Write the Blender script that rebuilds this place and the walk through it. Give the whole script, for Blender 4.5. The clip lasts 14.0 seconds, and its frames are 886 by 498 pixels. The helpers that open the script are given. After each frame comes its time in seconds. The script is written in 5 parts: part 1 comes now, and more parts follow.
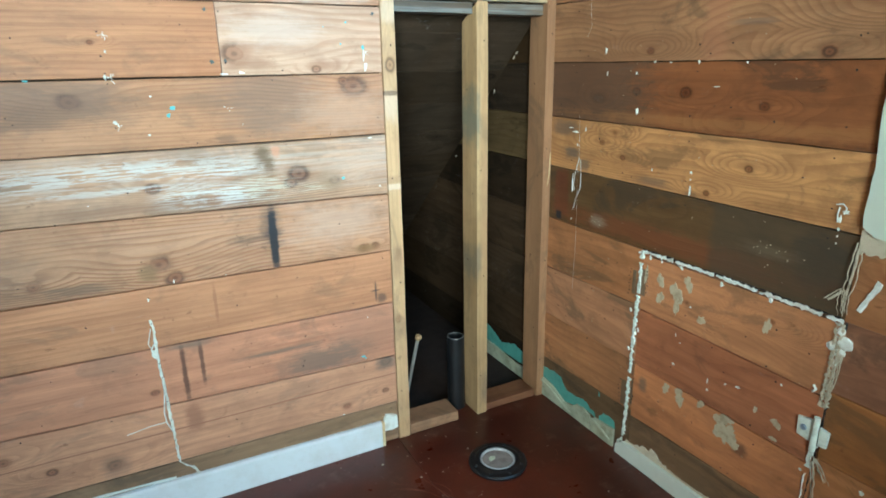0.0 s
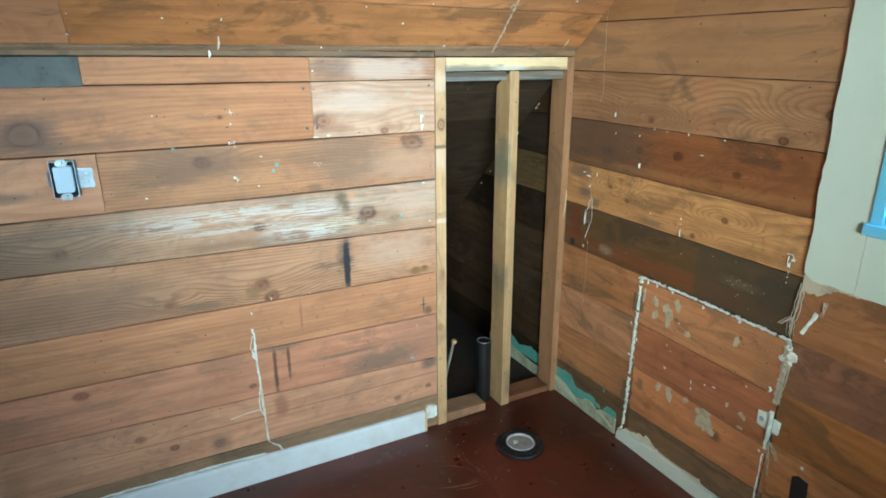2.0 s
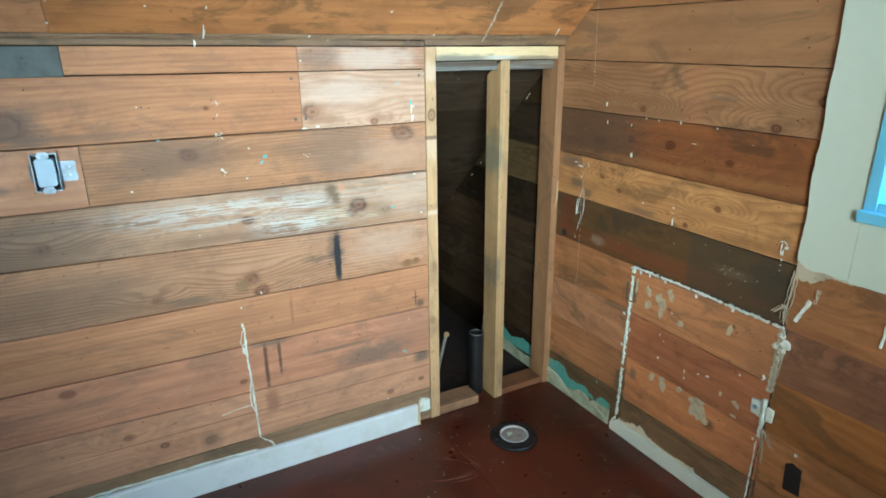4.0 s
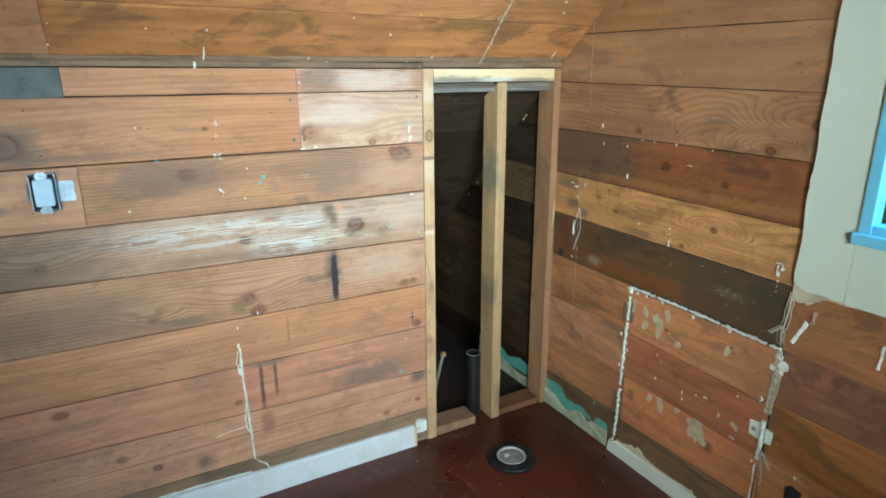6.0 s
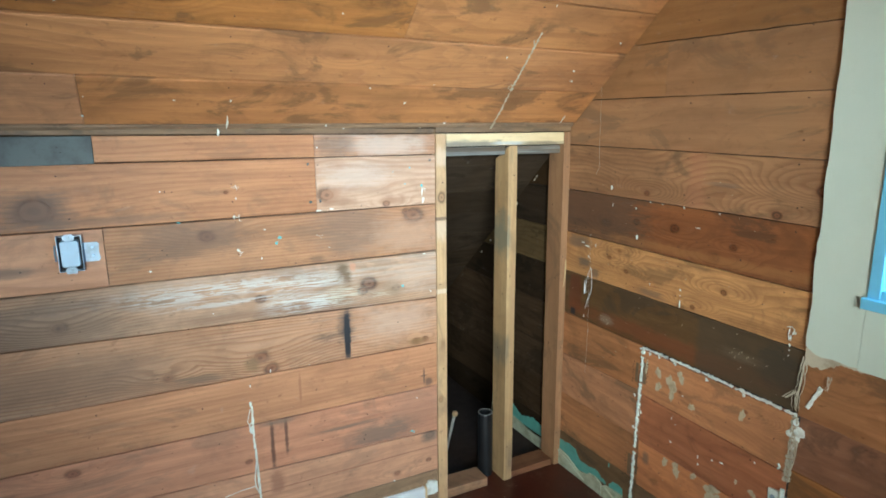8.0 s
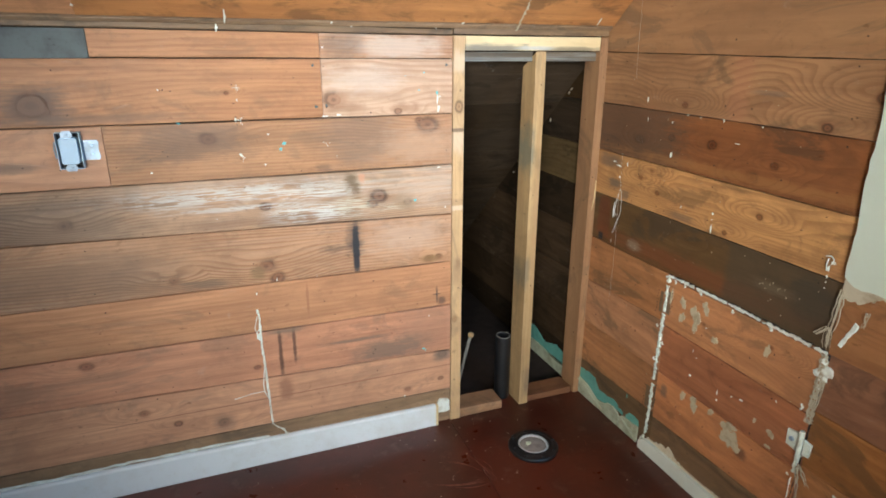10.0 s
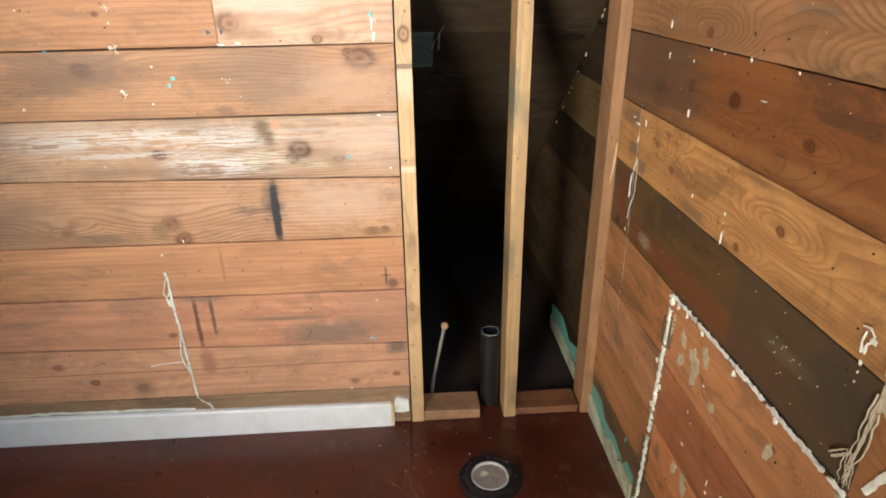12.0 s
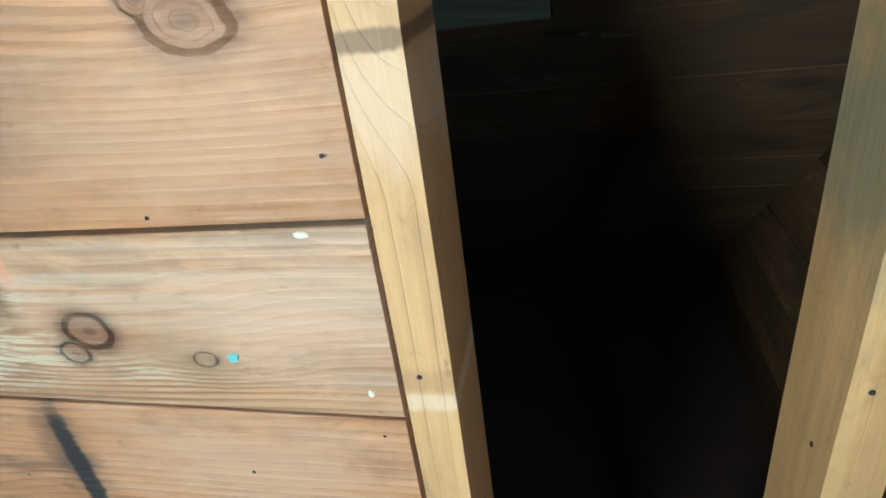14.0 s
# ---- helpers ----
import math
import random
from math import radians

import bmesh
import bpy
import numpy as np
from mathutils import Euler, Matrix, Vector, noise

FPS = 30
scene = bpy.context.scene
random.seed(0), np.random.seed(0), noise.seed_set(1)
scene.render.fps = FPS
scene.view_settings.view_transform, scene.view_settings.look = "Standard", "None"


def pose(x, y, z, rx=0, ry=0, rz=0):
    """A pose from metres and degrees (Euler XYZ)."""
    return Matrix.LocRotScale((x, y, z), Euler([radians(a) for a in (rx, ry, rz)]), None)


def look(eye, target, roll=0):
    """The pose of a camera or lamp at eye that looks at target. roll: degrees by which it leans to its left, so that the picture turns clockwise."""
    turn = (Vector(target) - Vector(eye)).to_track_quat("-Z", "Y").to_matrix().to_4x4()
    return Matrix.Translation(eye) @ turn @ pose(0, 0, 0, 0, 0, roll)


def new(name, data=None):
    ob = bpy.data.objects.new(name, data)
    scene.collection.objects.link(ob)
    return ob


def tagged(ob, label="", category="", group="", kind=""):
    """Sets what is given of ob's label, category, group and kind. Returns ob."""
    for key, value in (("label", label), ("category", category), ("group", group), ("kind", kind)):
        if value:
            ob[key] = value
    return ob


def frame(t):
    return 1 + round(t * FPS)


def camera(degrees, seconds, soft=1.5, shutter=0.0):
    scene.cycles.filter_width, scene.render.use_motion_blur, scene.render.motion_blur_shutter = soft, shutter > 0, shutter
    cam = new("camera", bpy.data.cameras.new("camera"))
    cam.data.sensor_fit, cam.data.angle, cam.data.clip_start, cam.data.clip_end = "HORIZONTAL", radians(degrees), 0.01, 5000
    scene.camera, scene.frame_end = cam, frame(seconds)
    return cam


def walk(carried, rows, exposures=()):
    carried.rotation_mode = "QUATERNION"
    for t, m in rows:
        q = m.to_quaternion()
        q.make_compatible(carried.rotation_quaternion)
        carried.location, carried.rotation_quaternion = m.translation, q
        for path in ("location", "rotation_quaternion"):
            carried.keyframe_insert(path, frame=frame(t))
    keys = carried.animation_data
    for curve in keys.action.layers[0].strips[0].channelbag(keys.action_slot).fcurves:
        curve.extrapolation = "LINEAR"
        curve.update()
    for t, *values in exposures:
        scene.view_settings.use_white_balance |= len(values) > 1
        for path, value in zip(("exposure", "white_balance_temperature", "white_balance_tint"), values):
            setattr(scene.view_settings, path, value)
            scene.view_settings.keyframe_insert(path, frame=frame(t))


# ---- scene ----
cam = camera(73.7, 14.0, 1.8)
PATH = [
    (0, (0.058, -0.043, 1.147), (0.926, 1.663, 0.569), -1.1),
    (0.5, (0.041, -0.05, 1.152), (0.896, 1.663, 0.575), -0.9),
    (1, (-0.04, -0.104, 1.212), (0.826, 1.602, 0.628), -0.4),
    (1.5, (-0.11, -0.196, 1.289), (0.748, 1.508, 0.69), -0.3),
    (2, (-0.22, -0.285, 1.369), (0.651, 1.41, 0.762), -0.3),
    (2.5, (-0.226, -0.273, 1.37), (0.642, 1.421, 0.758), -0.5),
    (3, (-0.219, -0.269, 1.363), (0.665, 1.413, 0.739), -0.5),
    (5.5, (-0.223, -0.264, 1.355), (0.688, 1.404, 0.732), -0.4),
    (6, (-0.224, -0.264, 1.365), (0.697, 1.417, 0.795), -0.3),
    (6.5, (-0.226, -0.271, 1.372), (0.698, 1.43, 0.866), -0.4),
    (7, (-0.223, -0.283, 1.391), (0.714, 1.439, 0.994), -0.3),
    (7.2, (-0.218, -0.291, 1.4), (0.71, 1.44, 1.023), -0.3),
    (9.3, (-0.23, -0.285, 1.371), (0.566, 1.472, 0.844), -0.4),
    (9.5, (-0.214, -0.281, 1.338), (0.551, 1.482, 0.786), -0.1),
    (10, (-0.046, -0.282, 1.325), (0.637, 1.49, 0.698), 0.2),
    (10.5, (0.108, -0.234, 1.319), (0.653, 1.556, 0.615), 0.2),
    (11, (0.323, -0.125, 1.302), (0.719, 1.675, 0.523), 0.3),
    (11.5, (0.518, -0.089, 1.295), (0.743, 1.741, 0.519), -0.1),
    (12, (0.698, 0.02, 1.275), (0.805, 1.84, 0.452), -0.9),
    (12.5, (0.73, 0.303, 1.244), (0.807, 2.121, 0.416), -1.5),
    (13, (0.747, 0.609, 1.22), (0.71, 2.399, 0.33), -3.4),
    (13.5, (0.816, 0.906, 1.192), (0.583, 2.674, 0.285), -6.1),
    (14, (0.804, 1.192, 1.136), (0.376, 2.908, 0.2), -8.0),
]
EXPOSURES = [(0.0, -0.03, 5080, -5), (2.0, -0.06, 5180, -4), (7.2, -0.14, 5200, -3), (9.5, -0.19, 5850, 12), (10.5, -0.08, 5950, 9), (11.0, -0.08, 6100, 10), (12.0, -0.03, 6600, 16), (12.5, -0.03, 6350, 9), (13.4, -0.27, 5550, -3), (14.0, -0.27, 5700, -1)]
walk(cam, [(t, look(eye, target, roll)) for t, eye, target, roll in PATH], EXPOSURES)

# ---- light ----
world = bpy.data.worlds.new("sky")
scene.world = world
world.use_nodes = True
wn = world.node_tree
sky = wn.nodes.new("ShaderNodeTexSky")
sky.sky_type, sky.sun_disc = "NISHITA", False
sky.sun_elevation, sky.sun_rotation = radians(42), radians(150)
wn.links.new(sky.outputs[0], wn.nodes["Background"].inputs[0])
wn.nodes["Background"].inputs[1].default_value = 0.12
sun = new("sun", bpy.data.lights.new("sun", "SUN"))
sun.data.energy, sun.data.angle, sun.data.color = 1.5, radians(0.5), (1.0, 0.95, 0.88)
sun.matrix_world = pose(0, 0, 6, 48, 0, 120)


def daylight(name, m, width, height, watts, colour):
    lamp = new(name, bpy.data.lights.new(name, "AREA"))
    lamp.data.shape, lamp.data.size, lamp.data.size_y = "RECTANGLE", width, height
    lamp.data.energy, lamp.data.color = watts, colour
    lamp.matrix_world = m
    return lamp


daylight("window_daylight", look((1.22, 0.02, 1.45), (0.0, 0.25, 1.05)), 0.50, 0.60, 19, (0.52, 0.77, 1.0))
# Added lamp for unseen light from behind; aim and spread tuned, no window there.
back_light = daylight("unseen_rear_light", look((-0.75, -2.30, 1.50), (1.15, 1.5, 1.05)), 1.7, 1.1, 33, (1.0, 0.945, 0.81))
back_light.data.spread = radians(48)

# ---- materials ----


def shader(name):
    mat = bpy.data.materials.new(name)
    mat.use_nodes = True
    nt = mat.node_tree
    return mat, nt, nt.nodes["Principled BSDF"]


def node(nt, kind, **values):
    n = nt.nodes.new(kind)
    for k, v in values.items():
        n.inputs[k.replace("_", " ")].default_value = v
    return n


def math_node(nt, op, a, b=0.0, c=None, clamp=False):
    n = nt.nodes.new("ShaderNodeMath")
    n.operation, n.use_clamp = op, clamp
    for i, v in enumerate((a, b) if c is None else (a, b, c)):
        if isinstance(v, (int, float)):
            n.inputs[i].default_value = v
        else:
            nt.links.new(v, n.inputs[i])
    return n.outputs[0]


def mix(nt, fac, a, b, blend="MIX"):
    n = nt.nodes.new("ShaderNodeMix")
    n.data_type, n.blend_type = "RGBA", blend
    for i, v in ((0, fac), (6, a), (7, b)):
        if isinstance(v, (int, float)):
            n.inputs[i].default_value = v
        elif isinstance(v, tuple):
            n.inputs[i].default_value = (*v, 1)
        else:
            nt.links.new(v, n.inputs[i])
    return n.outputs[2]


def ramp(nt, value, lo, hi, out0=0.0, out1=1.0):
    n = nt.nodes.new("ShaderNodeMapRange")
    n.interpolation_type = "SMOOTHSTEP"
    nt.links.new(value, n.inputs[0])
    for i, v in enumerate((lo, hi, out0, out1)):
        n.inputs[i + 1].default_value = v
    return n.outputs[0]


def stretched(nt, vec, scale, size=1.0, detail=4.0, rough=0.55, distort=0.0):
    mp = nt.nodes.new("ShaderNodeMapping")
    mp.inputs["Scale"].default_value = scale
    nt.links.new(vec, mp.inputs[0])
    n = node(nt, "ShaderNodeTexNoise", Scale=size, Detail=detail, Roughness=rough, Distortion=distort)
    nt.links.new(mp.outputs[0], n.inputs["Vector"])
    return n.outputs["Fac"]


def local(nt):
    return nt.nodes.new("ShaderNodeTexCoord").outputs["Object"]


def scattered(nt, amount=40.0):
    """Object coordinates, shifted by a random step for each object."""
    info = nt.nodes.new("ShaderNodeObjectInfo")
    add = nt.nodes.new("ShaderNodeVectorMath")
    add.operation = "MULTIPLY_ADD"
    comb = nt.nodes.new("ShaderNodeCombineXYZ")
    for i, k in enumerate((amount, amount * 0.37, amount * 0.71)):
        nt.links.new(math_node(nt, "MULTIPLY", info.outputs["Random"], k), comb.inputs[i])
    add.inputs[1].default_value = (1, 1, 1)
    nt.links.new(local(nt), add.inputs[0])
    nt.links.new(comb.outputs[0], add.inputs[2])
    return add.outputs[0], info.outputs["Random"]


def wood(name, light, dark, stain, stain_amount=0.4, rings=0.5, knots=1.0, wash=0.0, wash_colour=(0.55, 0.52, 0.46), rough=0.44, relief=0.5,
         spots=(), pitch=20.0, swirl_amount=9.0, knots_at=(), fine=0.3, halo_rings=3.0, reach=5.0, dull=0.0):
    """Sawn softwood with its grain along local x and its width along local z. pitch: growth rings to the metre;
    knots_at: (x, z, radius).
    spots: (x, z, half length, half width, colour, strength, softness) for marks and painted-in glare with a place of
    their own."""
    light, dark, stain = ((c[0], c[1] * 0.96, c[2] * 0.84) for c in (light, dark, stain))
    mat, nt, bsdf = shader(name)
    vec, rnd = scattered(nt)
    sep = nt.nodes.new("ShaderNodeSeparateXYZ")
    nt.links.new(vec, sep.inputs[0])
    own = nt.nodes.new("ShaderNodeSeparateXYZ")
    nt.links.new(local(nt), own.inputs[0])
    wob = math_node(nt, "SUBTRACT", stretched(nt, vec, (22, 22, 30), 1.0, 3.0), 0.5)
    mp = nt.nodes.new("ShaderNodeMapping")
    mp.inputs["Scale"].default_value = (2.1, 3.0, 4.6)
    nt.links.new(vec, mp.inputs[0])
    vor = node(nt, "ShaderNodeTexVoronoi", Scale=1.0, Randomness=1.0)
    nt.links.new(mp.outputs[0], vor.inputs["Vector"])
    near = math_node(nt, "DIVIDE", vor.outputs["Distance"], 0.055)
    if knots == 0:
        near = math_node(nt, "ADD", near, 30.0)
    around = math_node(nt, "ADD", near, 0.0)
    for kx, kz, kr in knots_at:
        dx = math_node(nt, "DIVIDE", math_node(nt, "SUBTRACT", own.outputs[0], kx), kr * 1.35)
        dz = math_node(nt, "DIVIDE", math_node(nt, "SUBTRACT", own.outputs[2], kz), kr)
        d = math_node(nt, "SQRT", math_node(nt, "ADD", math_node(nt, "MULTIPLY", dx, dx), math_node(nt, "MULTIPLY", dz, dz)))
        near = math_node(nt, "MINIMUM", near, d)
        wide = math_node(nt, "MULTIPLY", dx, 0.42)
        d = math_node(nt, "SQRT", math_node(nt, "ADD", math_node(nt, "MULTIPLY", wide, wide), math_node(nt, "MULTIPLY", dz, dz)))
        around = math_node(nt, "MINIMUM", around, d)
    near = math_node(nt, "ADD", near, math_node(nt, "MULTIPLY", wob, 0.9))
    knot = ramp(nt, near, 1.15, 0.85)
    rim = math_node(nt, "MULTIPLY", ramp(nt, near, 1.7, 1.05), ramp(nt, near, 0.7, 1.0))
    halo = ramp(nt, around, reach, 0.6)
    swirl = stretched(nt, vec, (1.0, 2.0, 3.4), 1.0, 2.0, 0.5, 0.5)
    small = stretched(nt, vec, (4.0, 9.0, 26.0), 1.0, 2.0, 0.5)
    r = math_node(nt, "ADD", math_node(nt, "MULTIPLY", swirl, swirl_amount), math_node(nt, "MULTIPLY", sep.outputs[2], pitch))
    r = math_node(nt, "ADD", r, math_node(nt, "MULTIPLY", halo, halo_rings))
    r = math_node(nt, "ADD", r, math_node(nt, "MULTIPLY", small, 0.7))
    inner = math_node(nt, "MULTIPLY", near, 3.1)
    r = math_node(nt, "ADD", math_node(nt, "MULTIPLY", r, math_node(nt, "SUBTRACT", 1.0, knot)), math_node(nt, "MULTIPLY", inner, knot))
    mottle = stretched(nt, vec, (7.0, 8.0, 11.0), 1.0, 6.0, 0.68, 0.5)
    ring = math_node(nt, "FRACT", r)
    ring = math_node(nt, "MULTIPLY", ramp(nt, ring, 0.35, 0.86), ramp(nt, ring, 1.0, 0.93))
    fade = ramp(nt, stretched(nt, vec, (1.3, 2, 5), 1.0, 2.0), 0.34, 0.6, 0.25, 1.0)
    ring = math_node(nt, "MULTIPLY", ring, math_node(nt, "MULTIPLY", fade, math_node(nt, "SUBTRACT", 1.0, math_node(nt, "MULTIPLY", ramp(nt, near, 1.6, 1.1), ramp(nt, mottle, 0.62, 0.38, 0.2, 0.85)))))
    grain = stretched(nt, vec, (7.0, 90, 260), 1.0, 4.0, 0.7)
    coarse = stretched(nt, vec, (2.6, 20, 34), 1.0, 5.0, 0.62)
    blotch = stretched(nt, vec, (3.4, 4.0, 8.0), 1.0, 6.0, 0.66, 0.8)
    big = stretched(nt, vec, (1.3, 1.5, 2.6), 1.0, 3.0, 0.5)
    dots = stretched(nt, vec, (30, 30, 48), 1.0, 3.0, 0.6)
    tone = ramp(nt, coarse, 0.25, 0.75)
    colour = mix(nt, tone, tuple(min(0.9, 1.12 * a) for a in light), tuple(0.55 * a + 0.45 * b for a, b in zip(light, dark)))
    colour = mix(nt, math_node(nt, "MULTIPLY", ring, rings), colour, dark)
    colour = mix(nt, math_node(nt, "MULTIPLY", ramp(nt, grain, 0.5, 0.7), fine), colour, dark)
    colour = mix(nt, math_node(nt, "MULTIPLY", ramp(nt, mottle, 0.46, 0.68), 0.45 * stain_amount + 0.15), colour, tuple(0.5 * a + 0.5 * b for a, b in zip(stain, dark)))
    soot = math_node(nt, "MULTIPLY", ramp(nt, blotch, 0.53, 0.615), stain_amount)
    colour = mix(nt, soot, colour, stain)
    colour = mix(nt, math_node(nt, "MULTIPLY", ramp(nt, big, 0.45, 0.62), stain_amount * 0.6), colour, tuple(0.5 * a + 0.5 * b for a, b in zip(stain, dark)))
    colour = mix(nt, math_node(nt, "MULTIPLY", ramp(nt, dots, 0.68, 0.76), 0.5), colour, tuple(0.5 * a for a in dark))
    colour = mix(nt, math_node(nt, "MULTIPLY", ramp(nt, near, 2.3, 1.0), 0.5), colour, dark)
    colour = mix(nt, math_node(nt, "MULTIPLY", math_node(nt, "MULTIPLY", knot, ramp(nt, mottle, 0.15, 0.5)), 0.7), colour, (0.85 * dark[0], 0.78 * dark[1], 0.78 * dark[2]))
    colour = mix(nt, math_node(nt, "MULTIPLY", math_node(nt, "MULTIPLY", rim, ramp(nt, mottle, 0.36, 0.56)), 0.8), colour, tuple(0.35 * a for a in dark))
    colour = mix(nt, math_node(nt, "MULTIPLY", ramp(nt, near, 0.5, 0.12), 0.6), colour, tuple(0.4 * a for a in dark))
    if wash:
        worn = stretched(nt, vec, (1.6, 9, 70), 1.0, 5.0, 0.7)
        where = ramp(nt, stretched(nt, vec, (1.1, 2, 3.2), 1.0, 3.0), 0.42, 0.6)
        colour = mix(nt, math_node(nt, "MULTIPLY", math_node(nt, "MULTIPLY", ramp(nt, worn, 0.42, 0.58), where), wash), colour, wash_colour)
    rub = stretched(nt, vec, (14, 16, 26), 1.0, 6.0, 0.75, 0.8)
    colour = mix(nt, math_node(nt, "MULTIPLY", ramp(nt, rub, 0.60, 0.74), 0.22), colour, tuple(min(0.8, 0.5 * a + 0.28) for a in light))
    colour = mix(nt, math_node(nt, "MULTIPLY", ramp(nt, rub, 0.42, 0.28), 0.35), colour, tuple(0.55 * a for a in dark))
    feather = math_node(nt, "SUBTRACT", stretched(nt, local(nt), (9, 20, 150), 1.0, 4.0, 0.7), 0.5)
    patchy = math_node(nt, "SUBTRACT", stretched(nt, local(nt), (18, 16, 30), 1.0, 5.0, 0.65), 0.5)
    for sx, sz, hl, hw, shade, strength, soft in spots:
        dx = math_node(nt, "DIVIDE", math_node(nt, "ABSOLUTE", math_node(nt, "SUBTRACT", own.outputs[0], sx)), hl)
        dz = math_node(nt, "DIVIDE", math_node(nt, "ABSOLUTE", math_node(nt, "SUBTRACT", own.outputs[2], sz)), hw)
        d = math_node(nt, "POWER", math_node(nt, "ADD", math_node(nt, "POWER", dx, 3.0), math_node(nt, "POWER", dz, 3.0)), 0.333)
        d = math_node(nt, "ADD", d, math_node(nt, "MULTIPLY", math_node(nt, "ADD", feather, patchy), soft * 3.0))
        cover = math_node(nt, "MULTIPLY", ramp(nt, d, 1.0 + soft, 1.0 - soft), strength)
        if shade in (CHALK, OLD_CREAM):
            streaks = math_node(nt, "ADD", math_node(nt, "MULTIPLY", feather, 2.0), patchy)
            cover = math_node(nt, "MULTIPLY", cover, ramp(nt, math_node(nt, "SUBTRACT", streaks, math_node(nt, "MULTIPLY", ring, 0.30)), -0.15, 0.04))
        colour = mix(nt, cover, colour, shade)
    vary = nt.nodes.new("ShaderNodeHueSaturation")
    nt.links.new(colour, vary.inputs["Color"])
    nt.links.new(math_node(nt, "MULTIPLY_ADD", rnd, 0.26, 0.86), vary.inputs["Value"])
    nt.links.new(math_node(nt, "MULTIPLY_ADD", rnd, -0.16, 1.04), vary.inputs["Saturation"])
    nt.links.new(vary.outputs[0], bsdf.inputs["Base Color"])
    nt.links.new(math_node(nt, "MULTIPLY_ADD", blotch, 0.35, rough - 0.14 + dull), bsdf.inputs["Roughness"])
    bsdf.inputs["Specular IOR Level"].default_value = 0.1 if dull else 0.45
    height = math_node(nt, "ADD", math_node(nt, "MULTIPLY", grain, 0.5), math_node(nt, "MULTIPLY", coarse, 0.6))
    height = math_node(nt, "ADD", height, math_node(nt, "MULTIPLY", ring, 0.5))
    height = math_node(nt, "SUBTRACT", height, math_node(nt, "MULTIPLY", rim, 0.15))
    bump = node(nt, "ShaderNodeBump", Strength=relief, Distance=0.003)
    nt.links.new(height, bump.inputs["Height"])
    nt.links.new(bump.outputs[0], bsdf.inputs["Normal"])
    return mat


def paint(name, base, dirt, amount=0.35, rough=0.5, scale=9.0, chips=None, bump_strength=0.3, metallic=0.0):
    """Brushed or plain coats with dirt at two scales. chips: a colour that shows through in small patches."""
    mat, nt, bsdf = shader(name)
    vec, rnd = scattered(nt, 20.0)
    big = stretched(nt, vec, (1, 1, 1), scale, 5.0, 0.65)
    fine = stretched(nt, vec, (1, 1, 1), scale * 9, 4.0, 0.6)
    colour = mix(nt, math_node(nt, "MULTIPLY", ramp(nt, big, 0.42, 0.7), amount), base, dirt)
    colour = mix(nt, math_node(nt, "MULTIPLY", ramp(nt, fine, 0.55, 0.75), amount * 0.6), colour, dirt)
    if chips:
        colour = mix(nt, ramp(nt, stretched(nt, vec, (1, 1, 1), scale * 3.1, 5.0, 0.7), 0.6, 0.63), colour, chips)
    nt.links.new(colour, bsdf.inputs["Base Color"])
    nt.links.new(math_node(nt, "MULTIPLY_ADD", big, 0.3, rough - 0.15), bsdf.inputs["Roughness"])
    bsdf.inputs["Metallic"].default_value = metallic
    bump = node(nt, "ShaderNodeBump", Strength=bump_strength, Distance=0.002)
    nt.links.new(math_node(nt, "ADD", fine, big), bump.inputs["Height"])
    nt.links.new(bump.outputs[0], bsdf.inputs["Normal"])
    return mat


SALMON, SALMON_DARK, GREY = (0.61, 0.325, 0.185), (0.30, 0.125, 0.062), (0.20, 0.135, 0.10)
INK, CHALK, OLD_CREAM, MURK = (0.022, 0.028, 0.036), (0.68, 0.69, 0.66), (0.60, 0.56, 0.43), (0.16, 0.12, 0.09)
fir = wood("salmon_fir", SALMON, SALMON_DARK, GREY, 0.30, 0.26, 0, pitch=75, swirl_amount=4,
           knots_at=((-0.465, 1.195, 0.026), (0.0, 1.22, 0.004)), spots=((-0.465, 1.19, 0.075, 0.05, GREY, 0.75, 0.5), (-0.30, 1.16, 0.16, 0.012, GREY, 0.5, 0.6)))
fir_low = wood("low_salmon_fir", SALMON, SALMON_DARK, GREY, 0.34, 0.25, 0, pitch=60, swirl_amount=5,
               knots_at=((-0.338, 0.267, 0.009), (-0.114, 0.182, 0.011), (-0.249, 0.21, 0.007), (0.512, 0.168, 0.008), (0.639, 0.189, 0.006), (0.645, 0.288, 0.010)),
               spots=((0.20, 0.240, 0.7, 0.0022, SALMON_DARK, 0.9, 0.15), (0.645, 0.285, 0.03, 0.02, MURK, 0.7, 0.5), (0.09, 0.265, 0.02, 0.035, SALMON_DARK, 0.8, 0.5), (-0.11, 0.18, 0.03, 0.03, MURK, 0.4, 0.5)))
fir_red = wood("reddish_fir", (0.55, 0.26, 0.145), (0.28, 0.105, 0.054), GREY, 0.34, 0.22, 0, pitch=62, swirl_amount=5,
               knots_at=((-0.455, 0.51, 0.012), (-0.465, 0.456, 0.01), (0.005, 0.36, 0.006)),
               spots=((0.082, 0.40, 0.006, 0.085, (0.08, 0.035, 0.022), 0.85, 0.45), (0.127, 0.415, 0.005, 0.06, (0.08, 0.035, 0.022), 0.8, 0.45),
                      (0.45, 0.345, 0.11, 0.035, MURK, 0.75, 0.6), (0.34, 0.40, 0.10, 0.006, MURK, 0.7, 0.6), (0.10, 0.474, 0.05, 0.008, MURK, 0.6, 0.5), (0.60, 0.40, 0.12, 0.10, GREY, 0.3, 0.5)))
